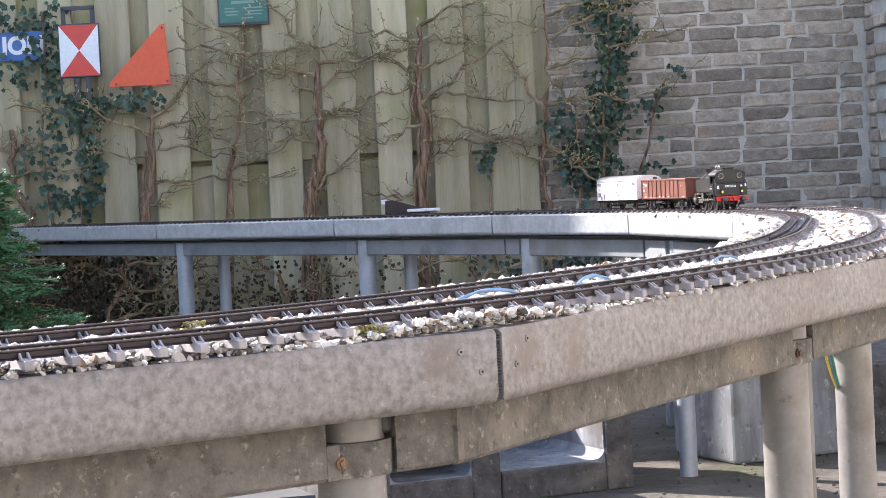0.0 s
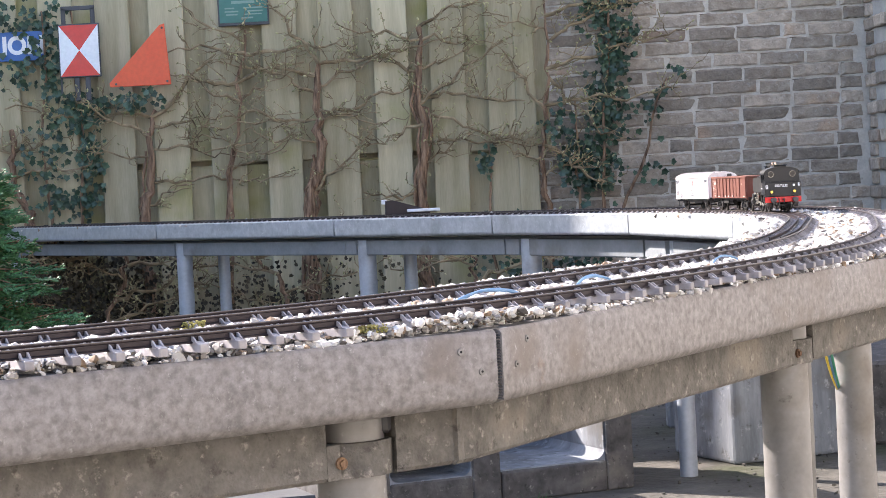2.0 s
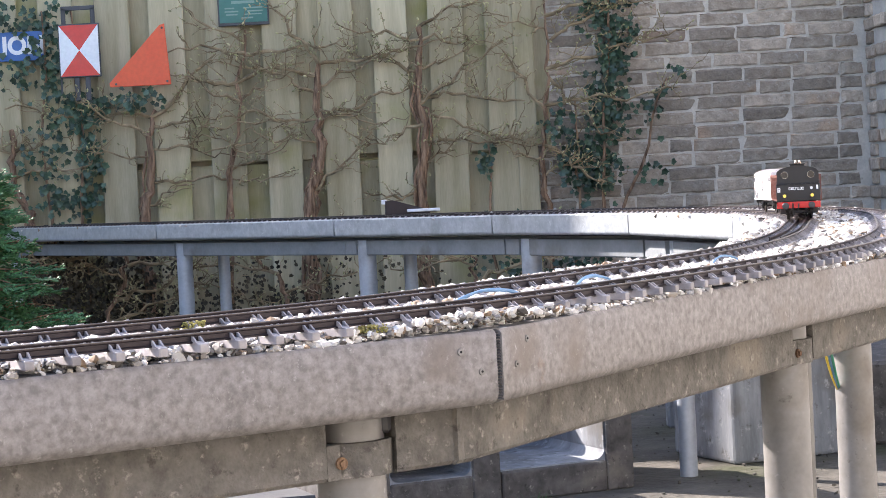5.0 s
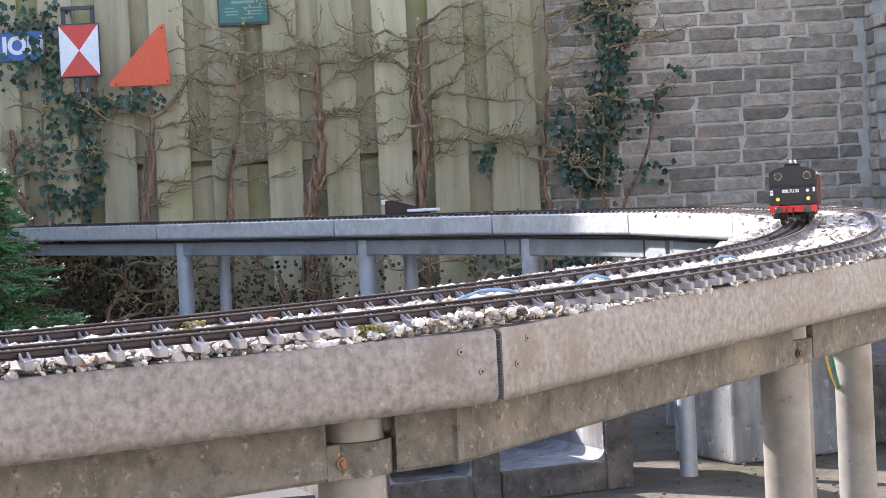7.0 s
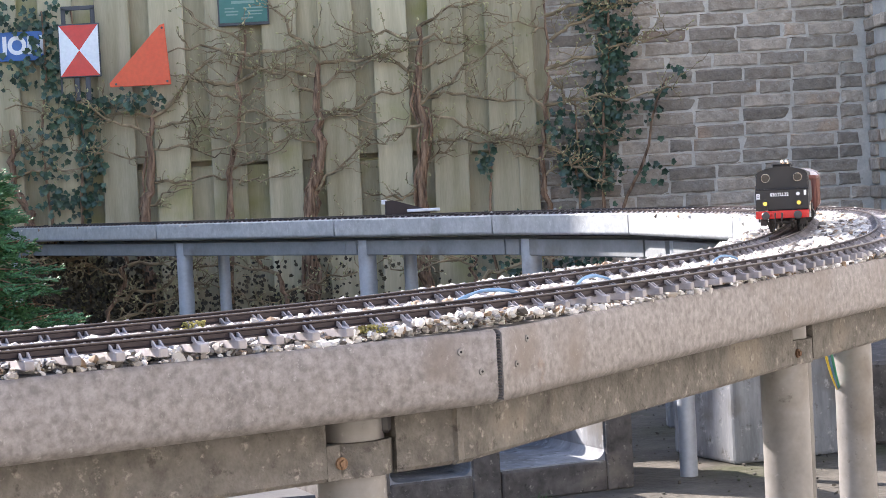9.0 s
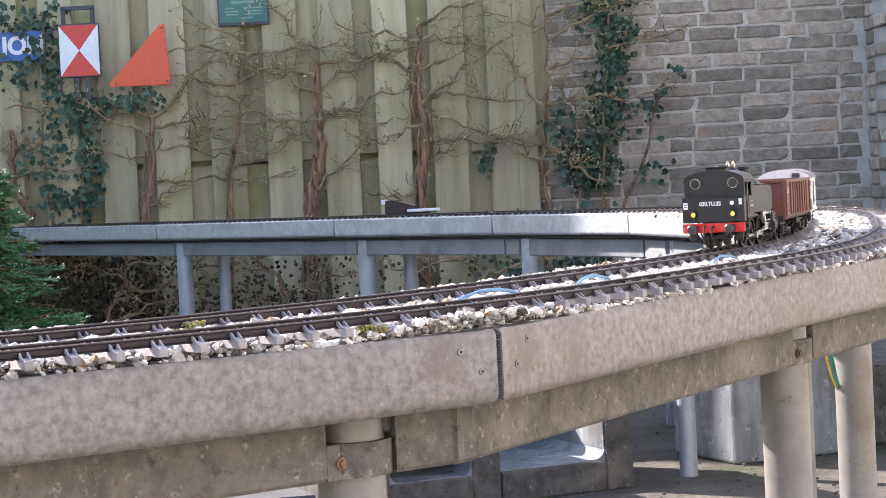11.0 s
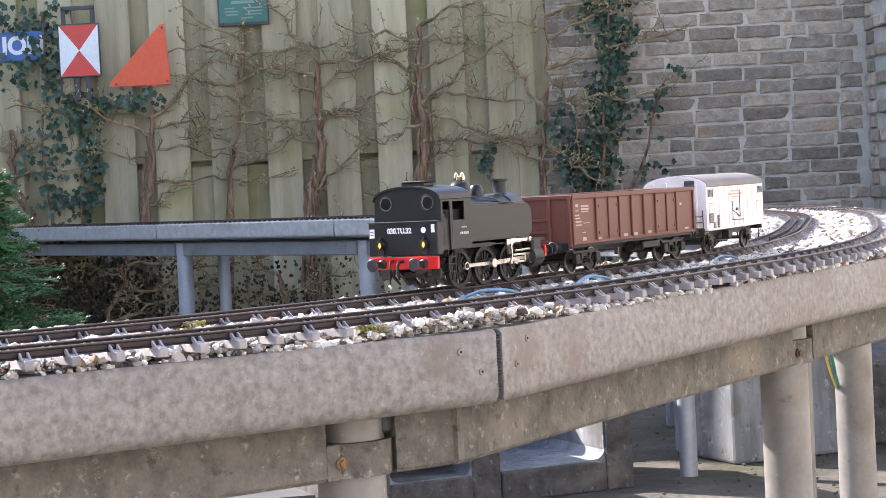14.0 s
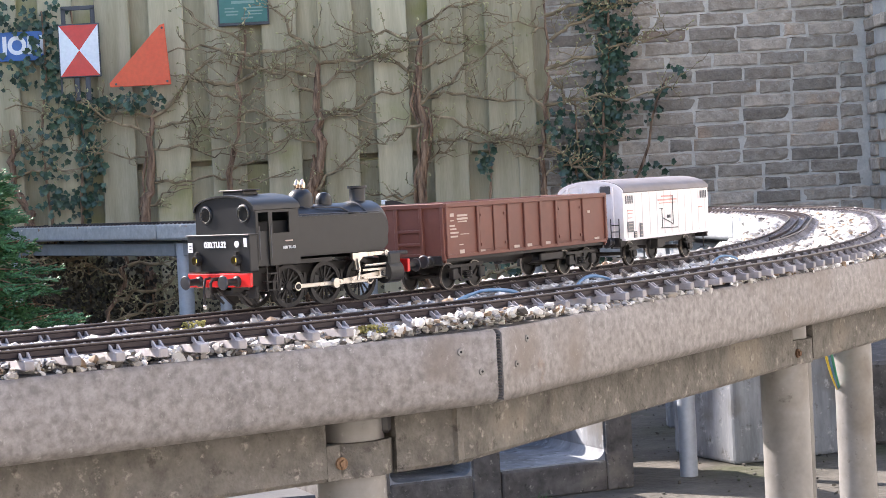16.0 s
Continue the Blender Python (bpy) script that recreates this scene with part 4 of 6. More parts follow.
def bogie(parent, x):
    bm = bmesh.new()
    for sg in (-1, 1):
        prism(bm, [(x - 0.034, 0.0262), (x + 0.034, 0.0262), (x + 0.032, 0.0232), (x - 0.032, 0.0232)], sg * 0.0305, sg * 0.0330, "xz")
        prism(bm, [(x - 0.012, 0.0105), (x + 0.012, 0.0105), (x + 0.012, 0.0080), (x - 0.012, 0.0080)], sg * 0.0305, sg * 0.0330, "xz")
        for q in (-1, 1):
            prism(bm, [(x + q * 0.012, 0.0080), (x + q * 0.024, 0.0200), (x + q * 0.024, 0.0235), (x + q * 0.009, 0.0105)], sg * 0.0305, sg * 0.0330, "xz")
            prism(bm, [(x + q * 0.012, 0.0232), (x + q * 0.009, 0.0232), (x + q * 0.009, 0.0100), (x + q * 0.012, 0.0100)], sg * 0.0305, sg * 0.0330, "xz")
        for dx in (-0.0265, 0.0265):
            box(bm, (x + dx, sg * 0.0335, 0.0165), (0.011, 0.006, 0.012), bevel=0.001)
        for k in range(4):
            rod(bm, (x, sg * 0.034, 0.012 + k * 0.002), (x, sg * 0.034, 0.0132 + k * 0.002), 0.005 - 0.0003 * k, n=10)
    box(bm, (x, 0, 0.020), (0.014, 0.062, 0.007))
    part("bogie_frame", bm, M_CHASSIS, parent)
    return [wheelset(parent, x + dx, 0.0145) for dx in (-0.0265, 0.0265)]


def gondola():
    e = thing("open_wagon", "brown-red model open goods wagon with ribbed sides", "wagon")
    L, w, zb, zt = 0.348, 0.0445, 0.0345, 0.0925
    bm = bmesh.new()
    box(bm, (L / 2, 0, 0.0335), (L, 0.084, 0.005))
    for y in (-0.014, 0.014):
        box(bm, (L / 2, y, 0.0285), (L - 0.01, 0.004, 0.008))
    fl = part("underframe", bm, M_CHASSIS, e)
    bm = bmesh.new()
    for sg in (-1, 1):
        box(bm, (0.232, sg * 0.036, 0.0245), (0.050, 0.004, 0.009), bevel=0.001)
        rod(bm, (0.205, sg * 0.02, 0.024), (0.240, sg * 0.02, 0.024), 0.007, n=12)
        rod(bm, (0.10, sg * 0.012, 0.0245), (0.21, sg * 0.012, 0.0245), 0.0012, n=6)
    part("brake_gear", bm, M_CHASSIS, e)
    for sg in (-1, 1):
        bm = bmesh.new()
        box(bm, (L / 2, sg * w, (zb + zt) / 2), (L, 0.0018, zt - zb))
        sd = part("side_panel", bm, M_OXIDE, e)
        bm = bmesh.new()
        box(bm, (L / 2, sg * (w + 0.001), zt - 0.002), (L + 0.002, 0.0048, 0.0052), bevel=0.0007)
        part("top_rail", bm, M_OXIDE, sd)
        bm = bmesh.new()
        box(bm, (L / 2, sg * (w + 0.0008), zb + 0.002), (L, 0.0036, 0.004), bevel=0.0005)
        part("sill", bm, M_OXIDE, sd)
        for x in (0.001, 0.0620, 0.1250, 0.1600, 0.1950, 0.2300, 0.2930, L - 0.001):
            bm = bmesh.new()
            box(bm, (x, sg * (w + 0.0016), (zb + zt) / 2), (0.0042, 0.0036, zt - zb - 0.004), bevel=0.0006)
            part("rib", bm, M_OXIDE, sd)
        for x in (0.0935, 0.2615):
            for dx in (-0.0140, 0.0140):
                bm = bmesh.new()
                box(bm, (x + dx, sg * (w + 0.0013), (zb + zt) / 2), (0.0264, 0.0010, zt - zb - 0.012), bevel=0.0004)
                dr = part("door", bm, M_OXIDE, sd)
                for hz in (0.046, 0.078):
                    bm = bmesh.new()
                    box(bm, (x + dx * 1.75, sg * (w + 0.0022), hz), (0.004, 0.0016, 0.003))
                    part("hinge", bm, M_OXIDE, dr)
            bm = bmesh.new()
            rod(bm, (x, sg * (w + 0.0026), zb + 0.004), (x, sg * (w + 0.0026), zt - 0.004), 0.0009, n=6)
            part("lock_bar", bm, M_OXIDE, sd)
        # stencilled marks
        bm = bmesh.new()
        for x, z, lw, lh in ((0.013, 0.0800, 0.007, 0.0035), (0.033, 0.0790, 0.020, 0.0022), (0.033, 0.0755, 0.021, 0.0022), (0.033, 0.0725, 0.018, 0.0014), (0.013, 0.0740, 0.007, 0.0012),
                             (0.013, 0.0685, 0.010, 0.0016), (0.0145, 0.0650, 0.012, 0.0016), (0.0165, 0.0610, 0.016, 0.0018), (0.016, 0.0570, 0.014, 0.0018), (0.037, 0.0590, 0.017, 0.0008), (0.0290, 0.0480, 0.008, 0.0012),
                             (0.0300, 0.0400, 0.009, 0.0050), (0.0700, 0.0395, 0.012, 0.0022), (0.142, 0.0395, 0.011, 0.0042), (0.170, 0.0395, 0.010, 0.0042), (0.211, 0.0405, 0.010, 0.0030), (0.308, 0.0720, 0.006, 0.0028), (0.325, 0.0400, 0.012, 0.0025)):
            box(bm, (x if sg < 0 else L - x, sg * (w + 0.0011), z), (lw, 0.0006, lh))
        tagged(part("stencil", bm, M_WAGTXT, sd), "pale stencilled markings on the brown side", kind="stuff")
    for x, sg in ((0.0, -1), (L, 1)):
        bm = bmesh.new()
        box(bm, (x, 0, (zb + zt) / 2 - 0.002), (0.0018, 2 * w, zt - zb + 0.004))
        en = part("end_panel", bm, M_OXIDE, e)
        bm = bmesh.new()
        box(bm, (x + sg * 0.001, 0, zt - 0.002), (0.0050, 2 * w + 0.004, 0.0052), bevel=0.0007)
        part("top_rail", bm, M_OXIDE, en)
        for y in (-0.043, -0.016, 0.016, 0.043):
            bm = bmesh.new()
            box(bm, (x + sg * 0.0016, y, (zb + zt) / 2 - 0.002), (0.004, 0.0042, zt - zb), bevel=0.0006)
            part("rib", bm, M_OXIDE, en)
        for z in (0.050, 0.064, 0.0385):
            bm = bmesh.new()
            box(bm, (x + sg * 0.0014, 0, z), (0.0036, 0.029, 0.0034), bevel=0.0006)
            part("cross_rib", bm, M_OXIDE, en)
        bm = bmesh.new()
        box(bm, (x + sg * 0.001, 0, 0.0325), (0.004, 0.082, 0.010), bevel=0.0006)
        part("buffer_beam", bm, M_CHASSIS, e)
        buffer_pair(e, x + sg * 0.003, sg, 0.0325)
        hook(e, x + sg * 0.003, sg)
    sets = bogie(e, 0.0566) + bogie(e, L - 0.0420)
    return e, sets


def van():
    e = thing("refrigerated_van", "white model refrigerated goods van with rounded grey roof", "wagon")
    L, w, zb, zt = 0.274, 0.0435, 0.0325, 0.0915
    n = 14
    arch = [(w * math.cos(math.pi * k / n), zt + 0.0150 * math.sin(math.pi * k / n)) for k in range(n + 1)]
    bm = bmesh.new()
    prism(bm, [(w, zb)] + arch + [(-w, zb)], 0.0, L)
    bd = part("body", bm, M_CREAM, e)
    bm = bmesh.new()
    outer = [((w + 0.0018) * math.cos(math.pi * k / n), zt + 0.0002 + 0.0165 * math.sin(math.pi * k / n)) for k in range(n + 1)]
    inner = [((w + 0.0006) * math.cos(math.pi * k / n), zt - 0.0006 + 0.0154 * math.sin(math.pi * k / n)) for k in range(n + 1)]
    prism(bm, outer + inner[::-1], 0.0012, L - 0.0012)
    part("roof", bm, M_ROOF, e, "grey-brown curved roof", smooth=True)
    for x, sg in ((0.0, -1), (L, 1)):
        bm = bmesh.new()
        pts = [((w + 0.001) * math.cos(math.pi * k / n), zt + 0.016 * math.sin(math.pi * k / n)) for k in range(n + 1)]
        prism(bm, pts + [((w - 0.003) * math.cos(math.pi * k / n), zt - 0.003 + 0.0155 * math.sin(math.pi * k / n)) for k in range(n, -1, -1)], x - 0.0012, x + 0.0012)
        part("roof_edge", bm, M_CREAM, bd)
        for y in (-0.030, -0.012, 0.012, 0.030):
            bm = bmesh.new()
            box(bm, (x + sg * 0.001, y, 0.066), (0.002, 0.003, 0.066), bevel=0.0004)
            part("rib", bm, M_CREAM, bd)
        bm = bmesh.new()
        box(bm, (x + sg * 0.0012, -0.021, 0.0955), (0.003, 0.013, 0.010), bevel=0.0008)
        part("hatch", bm, M_IRON, bd, "dark end hatch")
        bm = bmesh.new()
        for y in (-0.039, -0.028):
            rod(bm, (x + sg * 0.004, y, 0.030), (x + sg * 0.004, y, 0.060), 0.0007, n=6)
        for z in (0.036, 0.044, 0.052):
            rod(bm, (x + sg * 0.004, -0.039, z), (x + sg * 0.004, -0.028, z), 0.0006, n=6)
        part("ladder", bm, M_CHASSIS, bd)
        bm = bmesh.new()
        box(bm, (x + sg * 0.001, 0, 0.0305), (0.004, 0.080, 0.010), bevel=0.0006)
        part("buffer_beam", bm, M_CHASSIS, e)
        buffer_pair(e, x + sg * 0.003, sg, 0.0315)
        hook(e, x + sg * 0.003, sg)
    for sg in (-1, 1):
        y = sg * (w + 0.0006)

        def X(x):
            return x if sg < 0 else L - x
        for k in range(12):
            bm = bmesh.new()
            box(bm, (0.012 + k * (L - 0.024) / 11, y - sg * 0.0004, 0.0630), (0.0010, 0.0008, 0.054))
            part("rib", bm, M_CREAM, bd)
        bm = bmesh.new()
        box(bm, (L / 2, y, zb + 0.0012), (L, 0.0022, 0.0030), bevel=0.0004)
        part("sill", bm, M_CREAM, bd)
        for k in range(4):
            for x0 in (0.0075, 0.247):
                bm = bmesh.new()
                box(bm, (X(x0 + k * 0.0062), y + sg * 0.0004, 0.0825), (0.0021, 0.0008, 0.0098))
                part("letter_bar", bm, M_GREYTXT, bd, "dark grey lettering bar")
        for x, z, lw, lh in ((0.018, 0.0490, 0.017, 0.013), (0.032, 0.0390, 0.008, 0.008), (0.050, 0.0435, 0.007, 0.018)):
            bm = bmesh.new()
            box(bm, (X(x), y + sg * 0.0004, z), (lw, 0.0010, lh))
            pl = part("plate", bm, M_GREYTXT, bd, "dark grey data plate")
            for q in (-0.3, 0.0, 0.3):
                bm = bmesh.new()
                box(bm, (X(x), y + sg * 0.0010, z + q * lh), (lw * 0.7, 0.0004, 0.0009))
                part("text_bar", bm, M_WAGTXT, pl)
        for x, z, lw, lh in ((0.135, 0.0835, 0.038, 0.0022), (0.135, 0.0790, 0.060, 0.0022), (0.135, 0.0750, 0.052, 0.0012), (0.018, 0.0690, 0.016, 0.0014), (0.018, 0.0655, 0.013, 0.0012), (0.018, 0.0600, 0.011, 0.0010), (0.245, 0.0660, 0.012, 0.0014)):
            bm = bmesh.new()
            box(bm, (X(x), y + sg * 0.0004, z), (lw, 0.0008, lh))
            part("stencil", bm, M_PINKTXT, bd, "faded red marking")
        # door gear
        bm = bmesh.new()
        rod(bm, (X(0.115), y + sg * 0.001, 0.044), (X(0.115), y + sg * 0.001, 0.0680), 0.0005, n=6)
        rod(bm, (X(0.108), y + sg * 0.001, 0.0682), (X(0.118), y + sg * 0.001, 0.0682), 0.0005, n=6)
        rod(bm, (X(0.150), y + sg * 0.001, 0.047), (X(0.150), y + sg * 0.001, 0.0840), 0.0006, n=6)
        tube(bm, [(X(0.118), y + sg * 0.001, 0.056), (X(0.135), y + sg * 0.002, 0.051), (X(0.150), y + sg * 0.001, 0.047)], [0.0006] * 3, 6)
        rod(bm, (X(0.112), y + sg * 0.001, 0.0435), (X(0.165), y + sg * 0.001, 0.0425), 0.0006, n=6)
        box(bm, (X(0.137), y + sg * 0.0008, 0.0575), (0.007, 0.0016, 0.004))
        part("door_gear", bm, M_IRON, bd, "dark door bars and latch")
    bm = bmesh.new()
    for yy in (-0.024, 0.024):
        box(bm, (L / 2, yy, 0.0275), (L - 0.01, 0.003, 0.008))
        for x in (0.052, 0.233):
            prism(bm, [(x - 0.012, 0.026), (x + 0.012, 0.026), (x + 0.005, 0.009), (x - 0.005, 0.009)], yy * 1.25 - 0.0012, yy * 1.25 + 0.0012, "xz")
            box(bm, (x, yy * 1.32, 0.0150), (0.010, 0.005, 0.008), bevel=0.001)
            for k in range(3):
                box(bm, (x, yy * 1.32, 0.0205 + k * 0.0012), (0.034 - k * 0.008, 0.003, 0.0010))
    box(bm, (L / 2, 0, 0.022), (0.06, 0.05, 0.006))
    box(bm, (0.120, -0.034, 0.0240), (0.018, 0.010, 0.012), bevel=0.001)
    part("underframe", bm, M_CHASSIS, e)
    for x in (0.004, L - 0.004):
        for yy in (-0.036, 0.036):
            bm = bmesh.new()
            rod(bm, (x, yy, 0.012), (x, yy, 0.030), 0.0008, n=6)
            box(bm, (x, yy, 0.0125), (0.008, 0.007, 0.0010))
            part("step", bm, M_CHASSIS, e)
    return e, [wheelset(e, 0.052, 0.0150), wheelset(e, 0.233, 0.0150)]


loco, loco_sets, loco_rods = locomotive()
wagon, wagon_sets = gondola()
reefer, reefer_sets = van()


# ---- climbing plants on the fence ----
def crooked(r, a, b, n, amp, flat=0.3):
    """A crooked line from a to b."""
    a, b = Vector(a), Vector(b)
    out, w = [], Vector((0, 0, 0))
    for k in range(n + 1):
        u = k / n
        if 0 < k < n:
            w = w * 0.6 + Vector((r.uniform(-1, 1), r.uniform(-1, 1) * flat, r.uniform(-1, 1))) * amp
        out.append(a.lerp(b, u) + w * math.sin(math.pi * u) ** 0.5)
    return out


def climber(label, base, knee, height, lean, arms, seed, thick=0.034, twigs=9, depth=10.24):
    """A bare climbing shrub: a gnarled trunk, arms tied along the fence (height, reach, rise) and side twigs with buds."""
    r = random.Random(seed)
    e = thing("climbing_shrub", label, "shrub", pose(base, depth, 0), group="climbing shrubs")
    bm = bmesh.new()
    pts = crooked(r, (0, 0, 0), (knee, 0, height * 0.55), 12, 0.026) + crooked(r, (knee, 0, height * 0.55), (lean, 0.01, height), 12, 0.028)[1:]
    tube(bm, pts, [thick * (1 - 0.6 * k / (len(pts) - 1)) * r.uniform(0.7, 1.25) for k in range(len(pts))], 9)
    # flaking strips and side stems wound round it
    for k in range(7):
        i0 = r.randint(0, 10)
        seg = pts[i0:i0 + r.randint(6, 14)]
        a0, tw = r.uniform(0, math.tau), r.uniform(-0.25, 0.25)
        ring = [q + Vector((math.cos(a0 + tw * j), 0.6 * math.sin(a0 + tw * j), 0)) * thick * 0.7 + Vector((r.uniform(-1, 1), 0, r.uniform(-1, 1))) * thick * 0.45 for j, q in enumerate(seg)]
        tube(bm, ring, [thick * r.uniform(0.14, 0.32) for _ in ring], 5)
    part("trunk", bm, M_BARK, e, "gnarled brown trunk")
    buds, wood = bmesh.new(), bmesh.new()

    def bud(p, s):
        q = Vector((r.uniform(-1, 1), r.uniform(-0.7, 0.1), r.uniform(0.2, 1))).normalized()
        m = Matrix.Translation(p) @ q.to_track_quat("Z", "Y").to_matrix().to_4x4() @ Matrix.Diagonal((s * 0.45, s * 0.45, s, 1))
        bmesh.ops.create_icosphere(buds, subdivisions=1, radius=1.0, matrix=m)

    def twig(p, d, length, rad):
        n = 4
        end = p + d * length
        ps = crooked(r, p, end, n, length * 0.16)
        tube(wood, ps, [rad * (1 - 0.7 * k / n) for k in range(n + 1)], 5)
        bud(ps[-1], r.uniform(0.006, 0.012))
        if r.random() < 0.6:
            bud(ps[2], r.uniform(0.005, 0.009))
        return ps

    for hz, reach, rise in arms:
        i = min(range(len(pts)), key=lambda k: abs(pts[k].z - hz))
        a = pts[i]
        b = a + Vector((reach, r.uniform(-0.03, 0.0), rise))
        n = max(8, int(abs(reach) / 0.045))
        ps = [q + Vector((r.uniform(-1, 1), r.uniform(-0.5, 0.5), r.uniform(-1, 1))) * 0.007 for q in crooked(r, a, b, n, 0.024)]
        bm = bmesh.new()
        r0 = r.uniform(0.0065, 0.0125)
        tube(bm, ps, [r0 * (1 - 0.68 * k / n) * r.uniform(0.75, 1.3) for k in range(n + 1)], 6)
        part("branch", bm, M_TWIG, e, smooth=True)
        for k in range(int(1.35 * twigs * (abs(reach) + abs(rise)) / 0.6)):
            p = ps[r.randint(1, n)]
            d = Vector((r.uniform(-1, 1) + 0.4 * (1 if reach > 0 else -1), r.uniform(-0.5, 0.0), r.uniform(-0.35, 1.0))).normalized()
            q = twig(p, d, r.uniform(0.03, 0.07) if r.random() < 0.6 else r.uniform(0.08, 0.20), r.uniform(0.0026, 0.005))
            for _ in range(r.randint(0, 2)):
                twig(q[r.randint(1, 4)], (d + Vector((r.uniform(-1, 1), r.uniform(-0.5, 0), r.uniform(-0.6, 1)))).normalized(), r.uniform(0.03, 0.10), 0.0028)
    tagged(part("twig", wood, M_TWIG, e), kind="stuff")
    tagged(part("bud", buds, M_BUD, e, "pale green opening buds"), kind="stuff")


climber("bare climbing shrub with a forked trunk on the board fence", -2.14, 0.03, 1.30, -0.05, [(1.16, 0.34, 0.1), (1.2, -0.5, 0.2), (1.05, 0.4, 0.05), (0.95, -0.4, 0.1)], 5)
climber("bare climbing shrub trained along the board fence", -1.55, 0.02, 1.36, 0.11, [(1.33, -0.75, 0.08), (1.19, 0.7, -0.05), (0.98, 0.72, 0.0), (0.84, 0.26, 0.1), (1.3, 0.75, -0.02), (1.25, -0.35, 0.2), (1.1, -0.4, 0.05), (1.34, 0.35, 0.30)], 6)
climber("thin climbing shrub with a bent bough under the green plaque", -1.08, 0.0, 1.75, 0.12, [(1.36, -0.22, 0.12), (1.36, 0.2, 0.11), (1.5, -0.3, 0.05), (1.5, 0.35, 0.08), (1.62, 0.55, 0.02), (1.62, -0.4, 0.03), (1.0, 0.33, 0.16), (1.7, -0.3, 0.2)], 7, 0.017)
climber("old climbing shrub with a thick flaking trunk on the fence", -0.66, -0.01, 1.56, 0.07, [(1.27, -0.72, 0.04), (1.12, -0.75, 0.06), (1.28, 0.46, 0.13), (0.9, 0.33, 0.29), (1.46, 0.45, 0.17), (1.5, -0.5, 0.1), (1.4, -0.3, 0.16), (1.53, 0.7, 0.1), (1.54, -0.25, 0.35), (1.36, 0.3, -0.1)], 8, 0.042, 12)
climber("old climbing shrub with tangled boughs on the fence", -0.11, 0.02, 1.72, 0.04, [(1.27, 0.55, -0.2), (1.13, 0.6, -0.05), (1.31, 0.5, 0.32), (1.51, 0.3, 0.13), (1.5, -0.35, 0.12), (1.67, 0.28, -0.02), (1.66, -0.4, 0.08), (1.2, -0.3, -0.08), (1.0, 0.2, 0.15), (0.9, -0.3, 0.03), (1.4, 0.55, -0.05), (1.7, 0.45, 0.15)], 9, 0.036, 12)
climber("tangle of bare stems at the end of the fence", 0.55, -0.02, 1.84, 0.03, [(1.48, 0.68, 0.16), (1.25, 0.7, 0.06), (1.1, 0.3, -0.2), (1.3, -0.2, 0.3), (1.6, 0.4, 0.2), (1.7, -0.3, 0.1), (0.95, 0.25, 0.1), (1.0, -0.25, 0.1), (1.4, 0.25, -0.3), (1.75, 0.5, 0.05)], 10, 0.016, 13)
climber("straggling bare shrub below the deck", -1.75, 0.1, 0.75, 0.2, [(0.4, 0.5, 0.15), (0.5, -0.4, 0.1), (0.6, 0.6, 0.05), (0.3, 0.5, 0.2), (0.65, -0.5, 0.0)], 12, 0.014, 14, 9.98)
climber("straggling bare shrub below the deck", -0.9, 0.1, 0.72, -0.1, [(0.4, 0.5, 0.15), (0.5, -0.5, 0.1), (0.6, 0.5, 0.05), (0.3, -0.5, 0.2), (0.65, -0.3, 0.0)], 13, 0.014, 14, 9.98)
climber("straggling bare shrub below the deck", 0.05, 0.1, 0.72, 0.1, [(0.4, 0.4, 0.15), (0.5, -0.5, 0.1), (0.6, 0.4, 0.05), (0.55, -0.4, -0.05)], 14, 0.014, 12, 9.98)


def leaves(name, label, category, places, size, material, seed, lobes=True, kind=""):
    """A mass of single lobed leaves; places are (x, y, z, spread x, y, z, count)."""
    r = np.random.default_rng(seed)
    shape = np.array([(0, 0, 0), (0.42, -0.05, 0.06), (0.42, 0.28, 0.02), (0.56, 0.52, 0.10), (0.33, 0.66, 0.02), (0, 1.05, 0.10), (-0.33, 0.66, 0.02), (-0.56, 0.52, 0.10), (-0.42, 0.28, 0.02), (-0.42, -0.05, 0.06), (0, 0.4, -0.06)])
    fan = [(10, k, (k + 1) % 10) for k in range(10)]
    V, F = [], []
    for x, y, z, sx, sy, sz, c in places:
        for _ in range(c):
            p = np.array((x, y, z)) + np.clip(r.normal(0, 0.5, 3), -1, 1) * (sx, sy, sz)
            d = Euler((radians(r.uniform(55, 125)), radians(r.uniform(-50, 50)), radians(r.uniform(-45, 45)))).to_matrix() @ Matrix.Rotation(r.uniform(-1.2, 1.2) + math.pi, 3, "Z")
            s = size * r.uniform(0.55, 1.25)
            b = len(V)
            V += [tuple(p + np.array(d @ Vector(q * s))) for q in shape]
            F += [(b + i, b + j, b + k) for i, j, k in fan]
    me = bpy.data.meshes.new(name)
    me.from_pydata(V, [], F)
    me.materials.append(material)
    return me


def ivy(label, places, seed, stems):
    e = thing("ivy", label, "ivy", group="ivy on the wall")
    r = random.Random(seed)
    ob = new("leaves", leaves("leaves", "", "", [(*q[:6], int(q[6] * 1.35)) for q in places], 0.031, M_IVY, seed))
    ob.parent = e
    tagged(ob, kind="stuff")
    bm = bmesh.new()
    for a, b in stems:
        tube(bm, crooked(r, a, b, 10, 0.025), [0.012 * (1 - 0.06 * k) for k in range(11)], 6)
    part("stem", bm, M_BARK, e)


